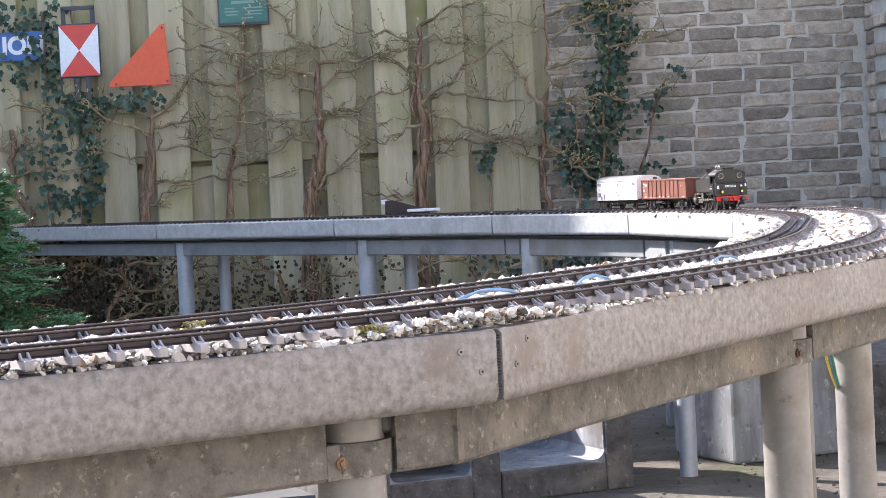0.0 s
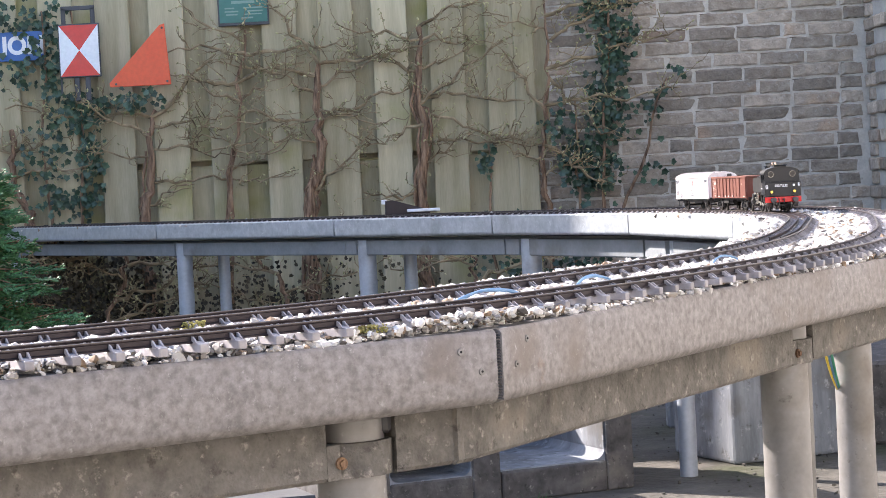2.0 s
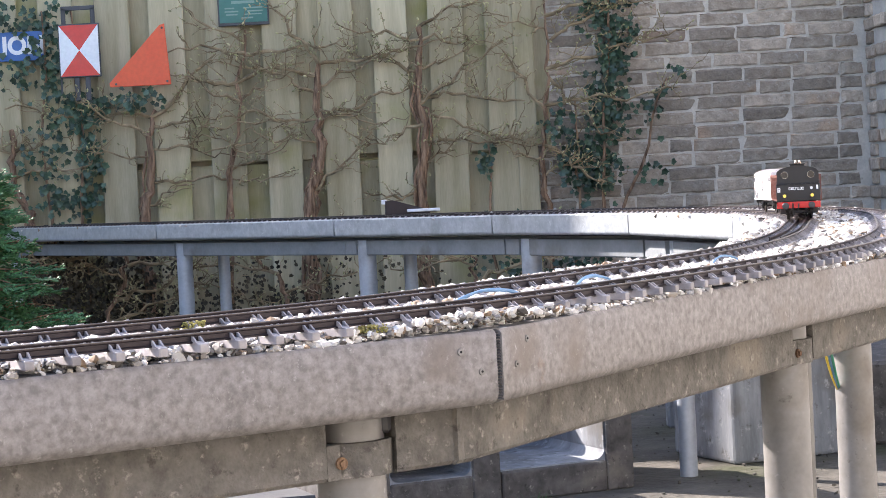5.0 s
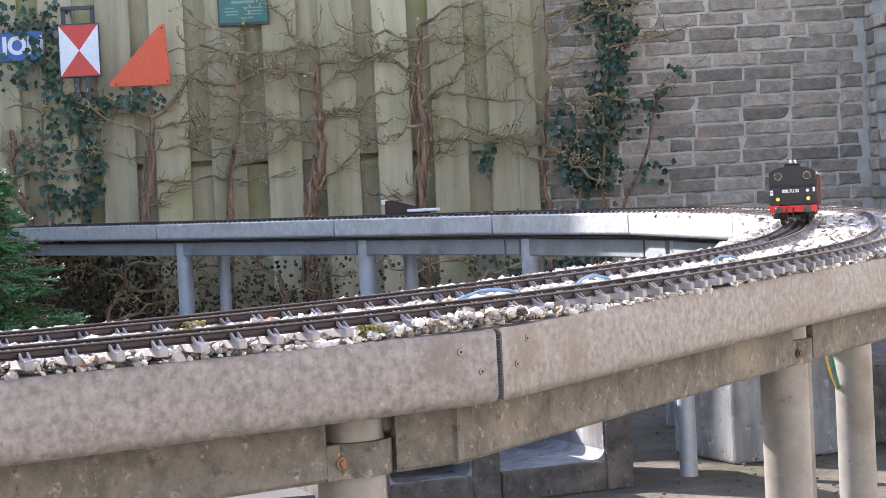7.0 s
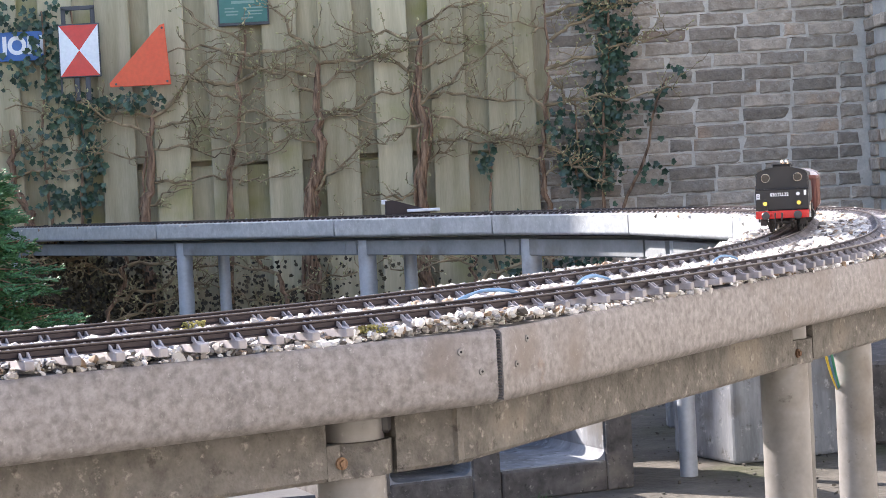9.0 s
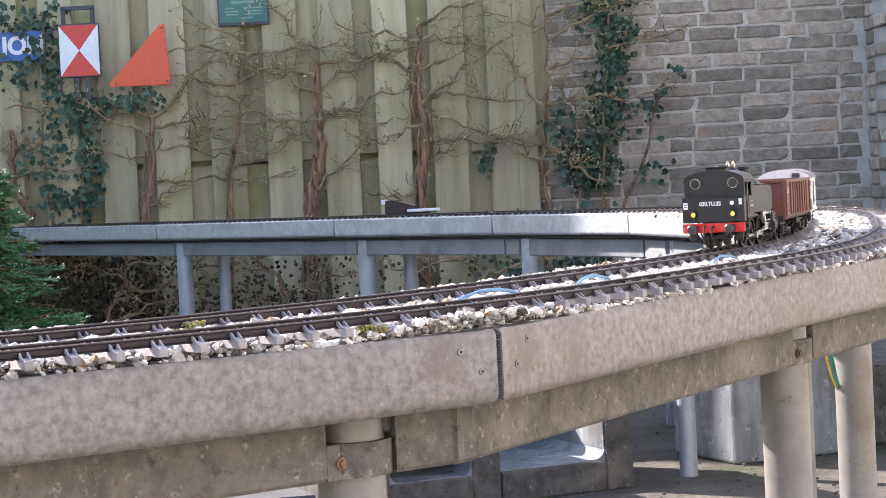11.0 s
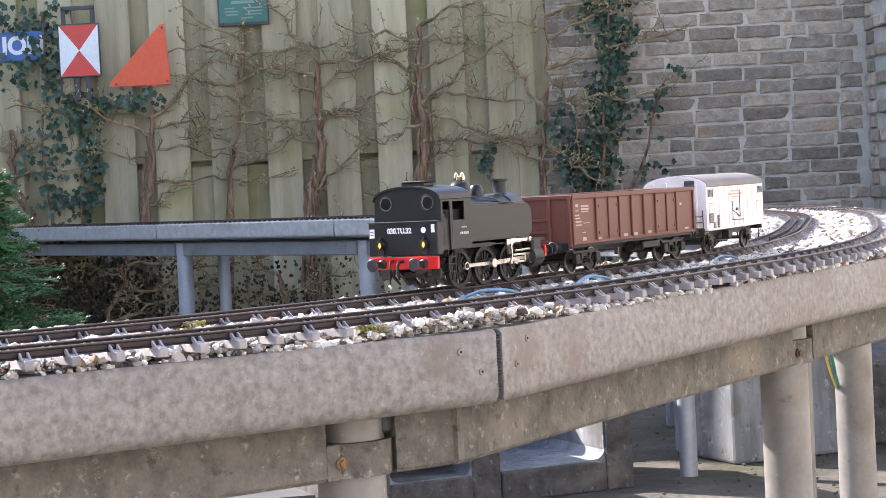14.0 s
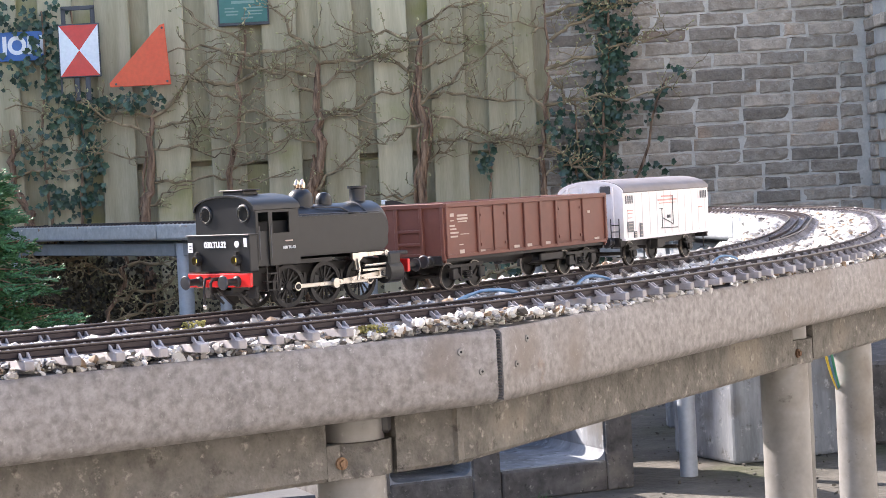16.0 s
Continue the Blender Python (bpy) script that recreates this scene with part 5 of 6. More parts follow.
ivy("dark green ivy climbing the brick wall beside the fence", [(0.87, 10.27, 1.80, 0.11, 0.05, 0.16, 180), (0.92, 10.27, 1.54, 0.08, 0.05, 0.16, 140), (0.88, 10.27, 1.27, 0.10, 0.05, 0.18, 170), (0.80, 10.27, 0.97, 0.13, 0.05, 0.15, 170),
    (0.70, 10.24, 1.02, 0.10, 0.05, 0.14, 70), (1.08, 10.28, 1.22, 0.09, 0.04, 0.12, 16), (0.95, 10.28, 1.9, 0.14, 0.05, 0.1, 60), (0.72, 10.2, 0.5, 0.2, 0.06, 0.28, 120), (1.17, 10.3, 1.34, 0.06, 0.03, 0.05, 10), (1.25, 10.3, 1.45, 0.05, 0.03, 0.05, 8), (1.1, 10.3, 0.92, 0.12, 0.03, 0.08, 14), (0.62, 10.2, 1.2, 0.10, 0.04, 0.12, 24), (1.02, 10.28, 1.66, 0.05, 0.04, 0.12, 20)], 21, [((0.8, 10.26, 0), (0.92, 10.27, 2.1)), ((0.78, 10.26, 0.2), (1.2, 10.29, 1.4)), ((0.7, 10.26, 0.1), (0.72, 10.28, 1.3))])
ivy("dark green ivy hanging over the boards round the signs", [(-2.02, 10.26, 1.86, 0.14, 0.03, 0.12, 55), (-1.97, 10.25, 1.62, 0.07, 0.04, 0.2, 70), (-1.83, 10.25, 1.38, 0.13, 0.04, 0.10, 95), (-1.80, 10.25, 1.14, 0.08, 0.04, 0.2, 95), (-1.83, 10.25, 0.92, 0.09, 0.04, 0.1, 55),
    (-1.55, 10.18, 1.42, 0.16, 0.05, 0.06, 45), (-2.05, 10.2, 1.1, 0.12, 0.05, 0.2, 30), (-1.98, 10.22, 0.95, 0.05, 0.04, 0.15, 34), (-2.2, 10.2, 1.9, 0.1, 0.05, 0.1, 30), (-2.035, 10.23, 1.72, 0.04, 0.02, 0.05, 9), (-2.12, 10.22, 1.6, 0.14, 0.04, 0.1, 36), (-1.93, 10.22, 1.3, 0.14, 0.04, 0.25, 46)], 22, [((-1.86, 10.24, 0), (-1.85, 10.25, 1.9)), ((-2.0, 10.24, 0.2), (-2.0, 10.25, 1.9))])
ivy("sparse ivy leaves on the lower fence", [(0.25, 10.24, 1.02, 0.05, 0.04, 0.08, 22), (0.3, 10.2, 0.55, 0.2, 0.05, 0.2, 60)], 23, [((0.3, 10.26, 0), (0.26, 10.27, 1.1))])
# massed thickly so that it also stands for the deck's shadow on the boards
und = new("undergrowth", leaves("undergrowth", "", "", [(-1.9, 10.16, 0.38, 0.6, 0.09, 0.36, 3200), (-0.9, 10.16, 0.26, 0.75, 0.09, 0.30, 1300), (0.0, 10.18, 0.24, 0.6, 0.08, 0.28, 200)], 0.020, M_SHADELEAF, 24))
tagged(und, "low brown undergrowth along the foot of the fence, darkened for the shade there", "undergrowth", kind="stuff")


# ---- conifer ----
def conifer():
    e = thing("conifer", "bushy green dwarf conifer beside the track", "conifer", pose(-1.25, 5.2, 0))
    bm = bmesh.new()
    tube(bm, [(0, 0, 0), (0.01, 0, 0.4), (0, 0.01, 0.75), (0.0, 0.0, 1.0)], [0.035, 0.028, 0.016, 0.005], 10)
    part("trunk", bm, M_BARK, e)
    r = random.Random(31)
    wood = bmesh.new()
    V, F = [], []

    def leaf(c, q, w, up):
        """A narrow scale-covered shoot from c along q."""
        s = q.cross(up).normalized() * w
        b = len(V)
        V.extend([c, c + q * 0.45 + s, c + q, c + q * 0.45 - s, c + q * 0.5 + up * w * 0.9])
        F.extend([(b, b + 1, b + 4), (b + 1, b + 2, b + 4), (b + 2, b + 3, b + 4), (b + 3, b, b + 4)])

    for k in range(520):
        z = 0.06 + 0.98 * r.random() ** 0.8
        reach = (0.385 * (1 - max(0, z - 0.30) / 0.95) ** 0.8) * r.uniform(0.55, 1.08)
        a = r.uniform(0, math.tau)
        d = Vector((math.cos(a), math.sin(a), r.uniform(-0.1, 0.4))).normalized()
        p0 = Vector((0, 0, z - 0.06))
        p1 = p0 + d * reach
        tube(wood, [p0, p0.lerp(p1, 0.5) + Vector((0, 0, 0.015)), p1], [0.004, 0.003, 0.0012], 4)
        # flat fans of shoots, drooping at the tips
        up = (Vector((0, 0, 1)) + Vector((r.uniform(-0.5, 0.5), r.uniform(-0.5, 0.5), 0))).normalized()
        side = d.cross(up).normalized()
        up = side.cross(d).normalized()
        span = min(0.17, reach * 0.75)
        for j in range(15):
            u = j / 14
            c = p1 - d * span * (1 - u) - Vector((0, 0, 0.02 * u * u))
            for sg in (-1, 1):
                q = (d * 0.75 + side * sg * (1.0 - 0.55 * u) + up * r.uniform(-0.25, 0.25)).normalized()
                L = (0.058 - 0.034 * u) * r.uniform(0.7, 1.2)
                for i in range(4):
                    f = i / 3
                    qq = (q + side * r.uniform(-0.7, 0.7) + d * r.uniform(-0.2, 0.7) + up * r.uniform(-0.3, 0.15)).normalized()
                    leaf(c + q * L * f, qq * (0.017 - 0.005 * f) * r.uniform(0.7, 1.3), r.uniform(0.0032, 0.0052), up)
    tagged(part("branch", wood, M_BARK, e), kind="stuff")
    me = bpy.data.meshes.new("crown")
    me.from_pydata([tuple(v) for v in V], [], F)
    me.materials.append(M_FIR)
    ob = new("crown", me)
    ob.parent = e
    tagged(ob, "dense green foliage sprays", kind="stuff")


conifer()

# ---- signs on the fence ----
sign = thing("railway_sign", "white and red diagonal enamel signal plate in a dark iron frame", "sign", pose(-1.807, 10.205, 1.684))
bm = bmesh.new()
box(bm, (0, 0, 0), (0.212, 0.016, 0.275), bevel=0.003)
part("plate", bm, M_IRON, sign)
for pts, mt, nm in (([(-0.1, -0.13), (-0.1, 0.13), (0, 0)], M_WHITE, "white_field"), ([(0.1, 0.13), (0.1, -0.13), (0, 0)], M_WHITE, "white_field"), ([(-0.1, 0.13), (0.1, 0.13), (0, 0)], M_RED, "red_field"), ([(0.1, -0.13), (-0.1, -0.13), (0, 0)], M_RED, "red_field")):
    bm = bmesh.new()
    prism(bm, pts, -0.0105, -0.0075, "xz")
    part(nm, bm, mt, sign)
bm = bmesh.new()
for x in (-0.075, 0.075):
    box(bm, (x, 0, 0.175), (0.022, 0.012, 0.085), bevel=0.002)
box(bm, (0, 0, 0.217), (0.172, 0.012, 0.022), bevel=0.002)
part("bracket", bm, M_IRON, sign)
bm = bmesh.new()
for x in (-0.02, 0.035):
    box(bm, (x, 0.002, -0.19), (0.026, 0.012, 0.13), bevel=0.002)
rod(bm, (-0.1, 0.0, -0.13), (-0.1, 0.0, -0.22), 0.005, n=8)
part("mount", bm, M_IRON, sign)

tri = thing("warning_triangle", "orange-red enamelled metal triangle screwed to the fence", "sign", pose(-1.343, 10.17, 1.486))
bm = bmesh.new()
prism(bm, [(0.0, 0.0), (-0.02, 0.312), (-0.045, 0.305), (-0.315, 0.02), (-0.31, 0.0)], -0.006, 0.006, "xz")
bmesh.ops.bevel(bm, geom=list(bm.edges), offset=0.002, segments=1, affect="EDGES")
part("plate", bm, M_ORANGE, tri)
for x, z in ((-0.018, 0.018), (-0.032, 0.29), (-0.28, 0.015)):
    bm = bmesh.new()
    rod(bm, (x, -0.006, z), (x, -0.009, z), 0.006, n=12)
    part("screw", bm, M_IRON, tri)

name_plate = thing("station_plate", "blue enamel plate with white capitals, half covered by ivy", "sign", pose(-2.20, 10.262, 1.725))
bm = bmesh.new()
box(bm, (0, 0, 0), (0.40, 0.008, 0.150), bevel=0.002)
part("plate", bm, M_BLUE, name_plate)
lettering("letters", "ION", 0.125, M_WHITE, name_plate, pose(0.095, -0.0048, 0.0) @ FACE_Y, wide=0.95, bold=0.005)

plaque = thing("plaque", "dark green enamel plaque with pale lettering", "sign", pose(-0.965, 10.268, 1.90))
bm = bmesh.new()
box(bm, (0, 0, 0), (0.262, 0.010, 0.25), bevel=0.002)
part("frame", bm, M_IRON, plaque)
bm = bmesh.new()
box(bm, (0, -0.004, 0.004), (0.246, 0.008, 0.226), bevel=0.001)
part("plate", bm, M_TEAL, plaque)
bm = bmesh.new()
for z, x, w, h in ((0.045, 0, 0.10, 0.018), (-0.005, 0.0, 0.12, 0.014), (-0.035, -0.07, 0.05, 0.007), (-0.035, 0.05, 0.10, 0.007), (-0.052, -0.06, 0.07, 0.007), (-0.052, 0.06, 0.08, 0.007), (-0.068, -0.06, 0.06, 0.007), (-0.068, 0.05, 0.09, 0.006), (-0.086, 0.02, 0.06, 0.008)):
    box(bm, (x, -0.0085, z), (w, 0.001, h))
part("lettering_bars", bm, M_TEALTXT, plaque)

# ---- things under and on the deck ----
def culvert(label, m, w, h, dp, t, lid):
    """A hollow box of cast concrete, open at both ends, its inside coloured pale as skylit."""
    e = thing("concrete_culvert", label, "concrete block", m, group="concrete blocks")
    for nm, c, z in (("side_wall", (-w / 2 + t / 2, dp / 2, h / 2), (t, dp, h)), ("side_wall", (w / 2 - t / 2, dp / 2, h / 2), (t, dp, h)),
                     ("base", (0, dp / 2, t / 2), (w - 2 * t, dp, t)), ("lid", (0, dp / 2, h - lid / 2), (w - 2 * t, dp, lid))):
        bm = bmesh.new()
        box(bm, c, z, bevel=0.005)
        part(nm, bm, M_CONCRETE, e)
    bm = bmesh.new()
    q = 0.03
    x0, x1, z0, z1 = -w / 2 + t - 0.002, w / 2 - t + 0.002, t - 0.002, h - lid + 0.002
    outer = [(x0, z0), (x1, z0), (x1, z1), (x0, z1)]
    inner = []
    for cx, cz, a0 in ((x0 + q, z0 + q, 180), (x1 - q, z0 + q, 270), (x1 - q, z1 - q, 0), (x0 + q, z1 - q, 90)):
        for k in range(5):
            a = radians(a0 + k * 22.5)
            inner.append((cx + (q - 0.004) * math.cos(a), cz + (q - 0.004) * math.sin(a)))
    for y0, y1 in ((0.006, dp - 0.006),):
        lo = [bm.verts.new((x, y0, z)) for x, z in inner]
        hi = [bm.verts.new((x, y1, z)) for x, z in inner]
        co, ch = [bm.verts.new((x, y0, z)) for x, z in outer], [bm.verts.new((x, y1, z)) for x, z in outer]
        n = len(lo)
        for k in range(n):
            bm.faces.new((lo[k], lo[(k + 1) % n], hi[(k + 1) % n], hi[k]))
        for ring, cs in ((lo, co), (hi, ch)):
            for c in range(4):
                for k in range(4):
                    bm.faces.new((ring[c * 5 + k], ring[c * 5 + k + 1], cs[c]))
                bm.faces.new((ring[c * 5 + 4], ring[(c * 5 + 5) % n], cs[(c + 1) % 4], cs[c]))
    part("lining", bm, M_SKYLIT_CONCRETE, e, "rounded inner face with bluish skylight in its colour")
    return e


culvert("dark grey hollow concrete block with a low opening", pose(-0.063, 5.515, 0, 0, 0, 23), 0.425, 0.44, 0.6, 0.088, 0.25)


def channel(label, m, w, h, dp, t):
    """A cast concrete corner block: floor, one side wall and a back, coloured pale inside as skylit, open above."""
    e = thing("concrete_channel", label, "concrete block", m, group="concrete blocks")
    for nm, c, z, mt in (("side_wall", (w / 2 - t / 2, dp / 2, h / 2), (t, dp, h), M_CONCRETE), ("base", (-t / 2, dp / 2, t / 2), (w - t, dp, t), M_CONCRETE),
                         ("back_wall", (-t / 2, dp - t / 2, t + (h - t) / 2), (w - t, t, h - t), M_SKYLIT_CONCRETE)):
        bm = bmesh.new()
        box(bm, c, z, bevel=0.007, seg=2)
        part(nm, bm, mt, e)
    # inner face with a rounded foot, the skylight on it put into its pale colour
    x1, q = w / 2 - t, 0.035
    curve = [(-w / 2 + 0.004, t), (x1 - q, t)] + [(x1 - q + q * math.sin(radians(a)), t + q - q * math.cos(radians(a))) for a in (15, 30, 45, 60, 75)] + [(x1, t + q), (x1, h - 0.01)]
    bm = bmesh.new()
    prism(bm, [(x - 0.004 if z > t + q * 0.9 else x, z + 0.004) for x, z in curve] + [(x1 + 0.003, h - 0.01), (x1 + 0.003, t - 0.004), (-w / 2 + 0.004, t - 0.004)], 0.012, dp - t - 0.002, "xz")
    part("lining", bm, M_SKYLIT_CONCRETE, e, "rounded inner face with bluish skylight in its colour", smooth=True)


channel("dark grey concrete block, its open inside coloured pale as skylit", pose(0.33, 5.69, 0, 0, 0, 23), 0.425, 0.46, 0.66, 0.088)
bm = bmesh.new()
box(bm, (0, 0, 0.26), (0.30, 0.05, 0.52), bevel=0.008)
panel = part("concrete_block", bm, M_SKYLIT_CONCRETE)
panel.matrix_basis = pose(0.92, 7.1, 0, 0, 0, 4)
tagged(panel, "pale bluish concrete panel standing on edge", "concrete panel", "concrete panels")
copy_thing(panel, pose(0.02, 6.75, 0, 0, 0, 10))
bm = bmesh.new()
box(bm, (0.21, 0.19, 0.26), (0.42, 0.38, 0.52), bevel=0.012, seg=2)
blk = part("concrete_block", bm, M_SKYLIT_CONCRETE)
blk.matrix_basis = pose(0.868, 6.1, 0, 0, 0, 23)
tagged(blk, "large concrete block with stained faces and bluish skylight in its colour", "concrete block", "concrete blocks")
bm = bmesh.new()
box(bm, (1.76, 6.82, 0.135), (1.0, 0.86, 0.27), bevel=0.012)
tagged(part("low_wall", bm, M_CONCRETE), "low grey concrete kerb wall at the back of the yard", "low wall", kind="structure")
bm = bmesh.new()
box(bm, (0.6, 8.6, 0.06), (3.4, 0.08, 0.30), bevel=0.01)
tagged(part("bed_edging", bm, M_CONCRETE), "dark concrete edging of the planting bed", "edging", kind="structure")

paving = thing("pavement", "dark stone slabs set in the yard", "pavement", kind="structure")
rp = random.Random(41)
bm = bmesh.new()
box(bm, (0, 0, 0), (0.39, 0.29, 0.03), bevel=0.006)
slab = None
for i in range(2):
    for j in range(5):
        m = pose(-1.15 + i * 0.405 + (0.2 if j % 2 else 0), 5.0 + j * 0.305, 0.006 + rp.uniform(-0.003, 0.003), rp.uniform(-0.6, 0.6), rp.uniform(-0.6, 0.6), 8 + rp.uniform(-1, 1))
        if slab is None:
            slab = part("slab", bm, M_SLAB, paving)
            slab.matrix_basis = m
        else:
            like("slab", slab, paving, m)


def litter_spots(r, c):
    p = np.zeros((c, 3))
    p[:, 0], p[:, 1], p[:, 2] = r.uniform(-1.2, 2.1, c), r.uniform(4.9, 9.0, c), r.uniform(0.0, 0.008, c)
    return p


heap("litter", "scattered grit and dry leaf litter on the yard", 1500, litter_spots, (0.002, 0.007), M_GROUND, "litter")
tuft = thing("grass_tuft", "small green tuft of grass by the concrete block", "grass", pose(0.22, 5.5, 0))
bm = bmesh.new()
rg = random.Random(43)
for k in range(34):
    a = rg.uniform(0, math.tau)
    p = Vector((rg.uniform(-0.03, 0.03), rg.uniform(-0.03, 0.03), 0))
    q = p + Vector((math.cos(a) * 0.03, math.sin(a) * 0.03, rg.uniform(0.02, 0.05)))
    s = Vector((-math.sin(a), math.cos(a), 0)) * 0.002
    vs = [bm.verts.new(v) for v in (p - s, p + s, q)]
    bm.faces.new(vs)
tagged(part("blades", bm, M_FIR, tuft), kind="stuff")

ramp = thing("wedge_block", "small dark brown wedge with a white end beside the far track", "wedge", Matrix.Translation(Vector(line(6.33, -0.225)[:2] + (RAIL + 0.006,))) @ Matrix.Rotation(radians(4), 4, "Z"))
bm = bmesh.new()
prism(bm, [(-0.09, -0.02), (0.09, -0.02), (0.08, 0.008), (-0.06, 0.050), (-0.09, 0.048)], -0.03, 0.03, "xz")
part("wedge", bm, M_UMBER, ramp)
bm = bmesh.new()
box(bm, (-0.093, 0, 0.044), (0.02, 0.05, 0.018), bevel=0.002)
part("cap", bm, M_WHITE, ramp)
bm = bmesh.new()
box(bm, (0.06, -0.035, 0.006), (0.13, 0.016, 0.012), bevel=0.002)
part("strip", bm, M_WHITE, ramp)


def cable(label, material, pts, rad):
    e = thing("cable", label, "cable", group="cables")
    bm = bmesh.new()
    n = 18
    P = [Vector(p) for p in pts]
    out = []
    for k in range(n + 1):
        u = k / n * (len(P) - 1)
        i = min(int(u), len(P) - 2)
        a, b, c, d_ = P[max(0, i - 1)], P[i], P[i + 1], P[min(len(P) - 1, i + 2)]
        f = u - i
        out.append(0.5 * ((2 * b) + (c - a) * f + (2 * a - 5 * b + 4 * c - d_) * f * f + (3 * b - a - 3 * c + d_) * f ** 3))
    tube(bm, out, [rad] * (n + 1), 8)
    part("sheath", bm, material, e, smooth=True)


for s0, s1, off in ((0.16, 0.33, -0.092), (0.18, 0.34, -0.085), (0.40, 0.53, -0.092), (0.42, 0.54, -0.083), (0.80, 0.95, -0.08)):
    pts = []
    for u, h in ((0, -0.022), (0.2, -0.008), (0.5, -0.001), (0.8, -0.006), (1, -0.022)):
        x, y, _ = line(s0 + (s1 - s0) * u, off + 0.012 * math.sin(u * 3))
        pts.append((x, y, RAIL + h))
    cable("blue plastic cable looping out of the ballast", M_CABLE, pts, 0.0015)
for dx, mt, lb in ((0.0, M_YELLOW, "yellow cable hanging down beside a post"), (0.006, M_CABLE, "blue cable hanging down beside a post"), (0.012, M_GREENC, "green cable hanging down beside a post")):
    cable(lb, mt, [(0.632 + dx, 3.38, RAIL - 0.15), (0.645 + dx, 3.41, RAIL - 0.2), (0.668 + dx * 0.6, 3.46, RAIL - 0.26), (0.71, 3.56, RAIL - 0.34), (0.725, 3.60, 0.3), (0.725, 3.60, 0.0)], 0.0022)


def clump(label, x, y, r, material, seed, flat=0.32, n=260):
    rr = random.Random(seed)
    bm = bmesh.new()
    for _ in range(n):
        a, q = rr.uniform(0, math.tau), r * rr.random() ** 0.5
        bmesh.ops.create_icosphere(bm, subdivisions=1, radius=r * rr.uniform(0.04, 0.11), matrix=Matrix.Translation((x + q * math.cos(a), y + q * math.sin(a) * 0.7, RAIL - 0.0155 + rr.uniform(0, r * flat))))
    tagged(part("moss", bm, material), label, "moss", kind="stuff")


clump("yellow-green moss on the ballast", -0.242, 1.86, 0.017, M_MOSS, 51, 0.7)
clump("yellow-green moss on the ballast edge", -0.066, 1.770, 0.013, M_MOSS, 52, 0.5)
M_DARKMOSS = surf("dark_moss", (0.045, 0.04, 0.03), (0.09, 0.08, 0.06), 90, 0.95, 0, 0.8, 200, depth=0.003)
clump("dark dry moss along the outer rail", 0.20, 2.16, 0.03, M_DARKMOSS, 53)
clump("dark dry moss along the outer rail", 0.235, 2.225, 0.026, M_DARKMOSS, 54)

# ---- bricks of the back wall ----
meshes = []
rb = random.Random(61)
for L in (0.240, 0.240, 0.236, 0.228, 0.11, 0.16):
    bm = bmesh.new()
    # a rough face of three by two patches, worn back at its rim
    nx = 4
    grid = []
    for iz in range(4):
        for ix in range(nx + 2):
            rim = iz in (0, 3) or ix in (0, nx + 1)
            u, w = ix / (nx + 1) - 0.5, iz / 3 - 0.5
            if 0 < ix <= nx:
                u += rb.uniform(-0.04, 0.04)
            grid.append(bm.verts.new((u * L + rb.uniform(-0.004, 0.004), (-0.0205 if rim else -0.0260) + rb.uniform(-0.0032, 0.0032), w * 0.0615 + rb.uniform(-0.0035, 0.0035) + (0.013 * (-1 if iz == 1 else 1) if iz in (1, 2) else 0))))
    for iz in range(3):
        for ix in range(nx + 1):
            q = iz * (nx + 2) + ix
            bm.faces.new((grid[q], grid[q + 1], grid[q + nx + 3], grid[q + nx + 2]))
    rimv = grid[:nx + 2] + [grid[(k + 1) * (nx + 2) - 1] for k in (1, 2)] + grid[3 * (nx + 2):][::-1] + [grid[k * (nx + 2)] for k in (2, 1)]
    back = [bm.verts.new((v.co.x, 0.02, v.co.z)) for v in rimv]
    for k in range(len(rimv)):
        kk = (k + 1) % len(rimv)
        bm.faces.new((rimv[k], back[k], back[kk], rimv[kk]))
    o = part("brick", bm, M_BRICK)
    meshes.append(o.data)
    bpy.data.objects.remove(o)
for c in range(30):
    z = 0.04 + c * 0.0718
    x = 0.46 - (0.12 if c % 2 else 0.0) + rb.uniform(-0.02, 0.02)
    while x < 2.2:
        k = rb.choice((0, 1, 2, 3, 0, 1, 2, 3, 3, 2, 1, 5, 4)) if x < 2.0 else 4
        L = (0.240, 0.240, 0.236, 0.228, 0.11, 0.16)[k]
        if x + L > 2.26:
            break
        if x > 0.3:
            o = new("brick", meshes[k])
            o.parent = wall_north
            o.matrix_basis = pose(x + L / 2, WALL_Y + 0.0175 + rb.uniform(-0.004, 0.003), z + rb.uniform(-0.003, 0.003), rb.uniform(-1.5, 1.5), rb.uniform(-0.8, 0.8), rb.uniform(-1.2, 1.2))
        x += L + rb.uniform(0.011, 0.020)
    for y in (10.22, 9.96):
        if c % 2 == 0 or y > 10.1:
            o = new("brick", meshes[4 if y > 10.1 and c % 2 else 0])
            o.parent = wall_east
            o.matrix_basis = pose(2.258 + rb.uniform(-0.006, 0.004), y, z, 0, 0, -90 + rb.uniform(-1, 1))


# ---- movement ----
# where the cab end of the locomotive stands along the line, second by second; the train slows at the end
RUN_T = (0.0, 0.5, 1.0, 1.5, 2.0, 2.5, 3.0, 3.5, 4.0, 6.5, 7.0, 7.5, 8.0, 8.5, 9.0, 11.5, 12.0, 12.5, 13.0, 13.5, 14.0, 14.5, 15.0, 15.5, 16.0)
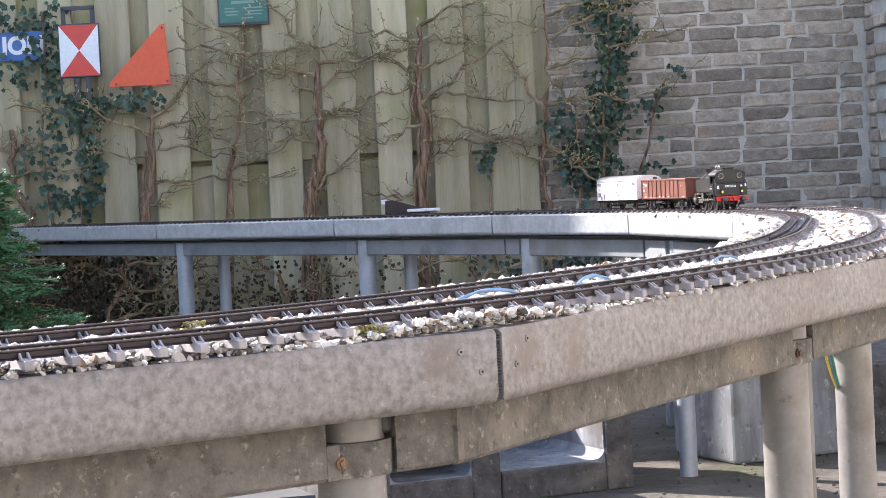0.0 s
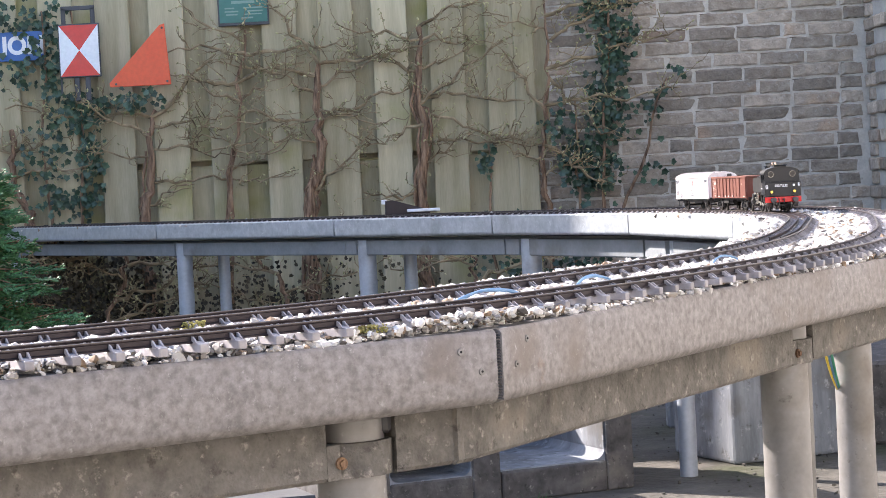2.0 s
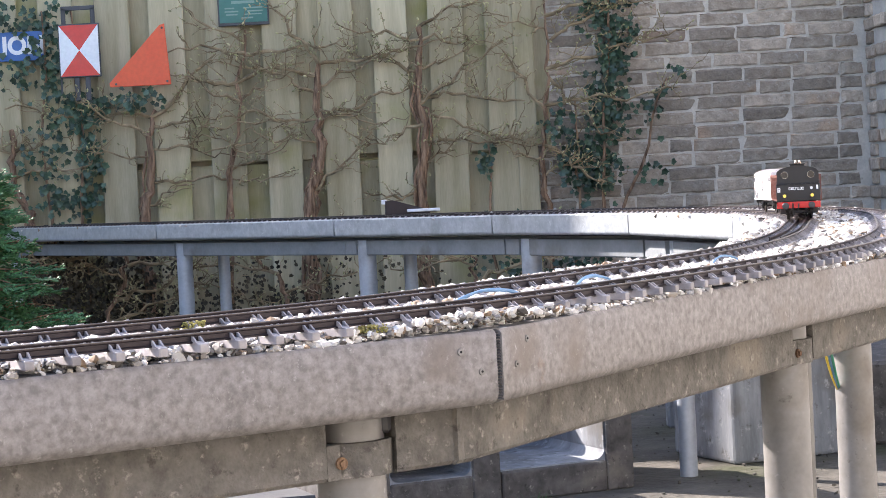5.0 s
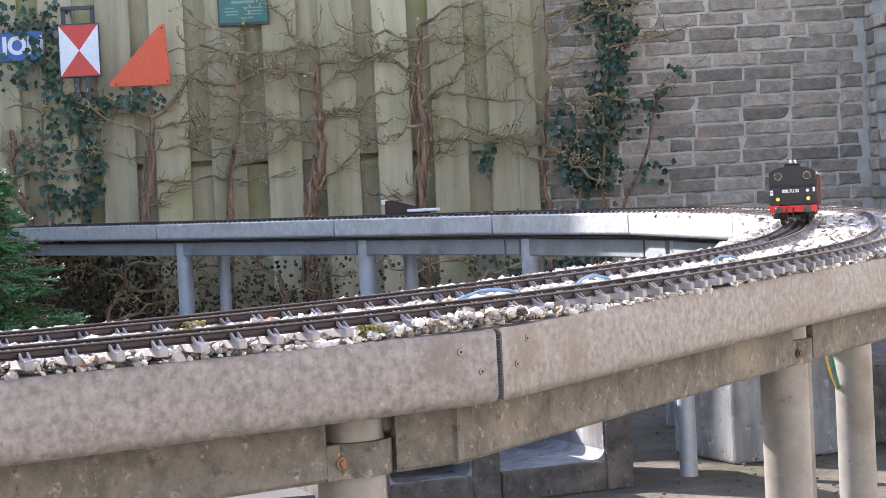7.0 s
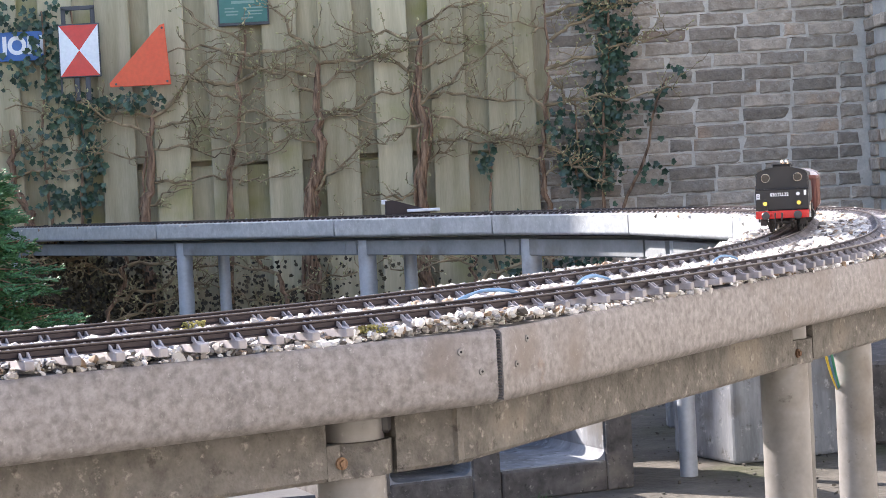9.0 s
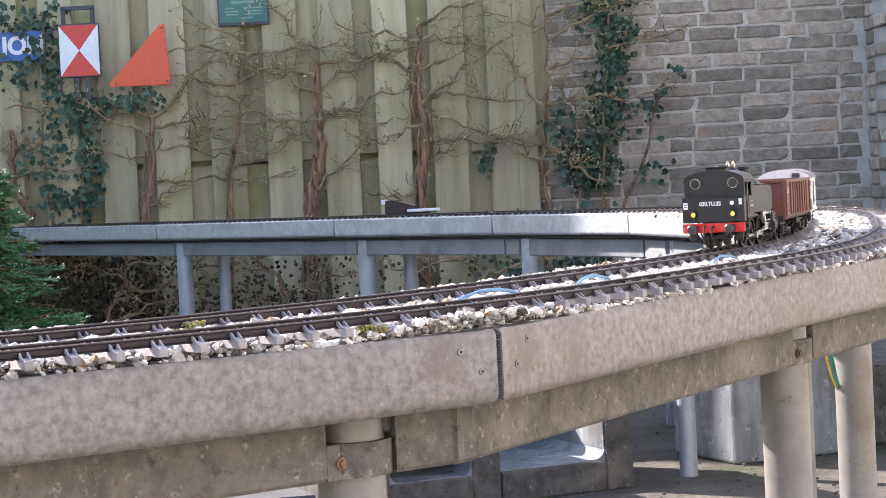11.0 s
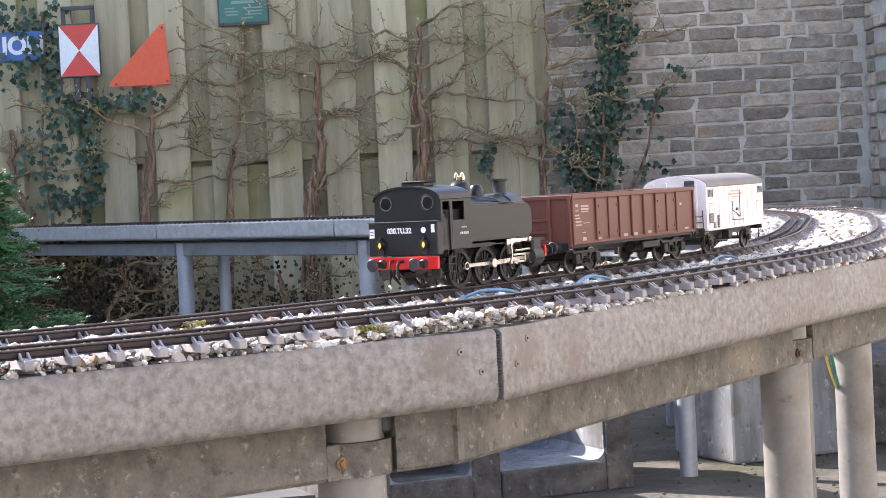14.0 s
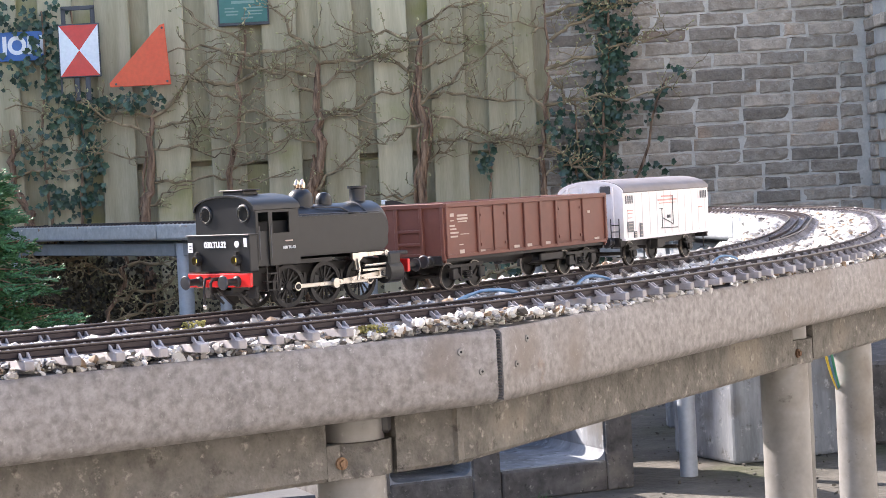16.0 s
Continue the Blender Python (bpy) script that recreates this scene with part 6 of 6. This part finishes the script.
RUN_S = (3.8083, 3.6601, 3.5145, 3.3657, 3.2206, 3.0749, 2.9294, 2.7843, 2.644, 2.1431, 2.0536, 1.9699, 1.8819, 1.7784, 1.6596, 0.8889, 0.7387, 0.5819, 0.4375, 0.3183, 0.2132, 0.1336, 0.0486, -0.0096, -0.0492)


def run(t):
    """Position along the line at t seconds, gliding through the table."""
    k = min(max(int(np.searchsorted(RUN_T, t)) - 1, 0), len(RUN_T) - 2)

    def slope(i):
        a, b = max(0, i - 1), min(len(RUN_T) - 1, i + 1)
        return (RUN_S[b] - RUN_S[a]) / (RUN_T[b] - RUN_T[a])
    h = RUN_T[k + 1] - RUN_T[k]
    u = (t - RUN_T[k]) / h
    return ((2 * u ** 3 - 3 * u ** 2 + 1) * RUN_S[k] + (u ** 3 - 2 * u ** 2 + u) * h * slope(k)
            + (3 * u ** 2 - 2 * u ** 3) * RUN_S[k + 1] + (u ** 3 - u ** 2) * h * slope(k + 1))


def stand(s, a, b):
    """The pose of a vehicle whose end is at s, guided at a and b behind its end."""
    xa, ya, _ = line(s + a)
    xb, yb, _ = line(s + b)
    q = math.atan2(yb - ya, xb - xa)
    return pose(xa - a * math.cos(q), ya - a * math.sin(q), RAIL, 0, 0, math.degrees(q))


CRANK = 4.0                       # turn of the driving wheels at the origin of the line


def motions():
    slow = [k * 0.25 for k in range(65)]
    quick = [k / 15 for k in range(241)]
    for ob, off, a, b in ((loco, 0.0, 0.0667, 0.1678), (wagon, 0.2756, 0.0566, 0.3060), (reefer, 0.6729, 0.052, 0.233)):
        walk(ob, [(t, stand(run(t) + off, a, b)) for t in slow])
    for sets, r in ((loco_sets, 0.0215), (wagon_sets, 0.0145), (reefer_sets, 0.0150)):
        for ws in sets:
            p = ws.matrix_basis.translation.copy()
            walk(ws, [(t, pose(p.x, p.y, p.z, 0, math.degrees(run(t) / r + CRANK), 0)) for t in quick])
    for sg, side, main, cross in loco_rods:
        rows, rows2, rows3 = [], [], []
        for t in quick:
            a = run(t) / 0.0215 + CRANK + (0 if sg < 0 else math.pi / 2)
            px, pz = 0.0090 * math.sin(a), 0.0215 + 0.0090 * math.cos(a)
            rows.append((t, pose(0.1172 + px, sg * 0.0290, pz)))
            q = math.asin((0.0265 - pz) / 0.065)
            rows2.append((t, pose(0.1172 + px, sg * 0.0318, pz, 0, -math.degrees(q), 0)))
            rows3.append((t, pose(0.1172 + px + 0.065 * math.cos(q), sg * 0.0340, 0.0265)))
        walk(side, rows)
        walk(main, rows2)
        walk(cross, rows3)


motions()
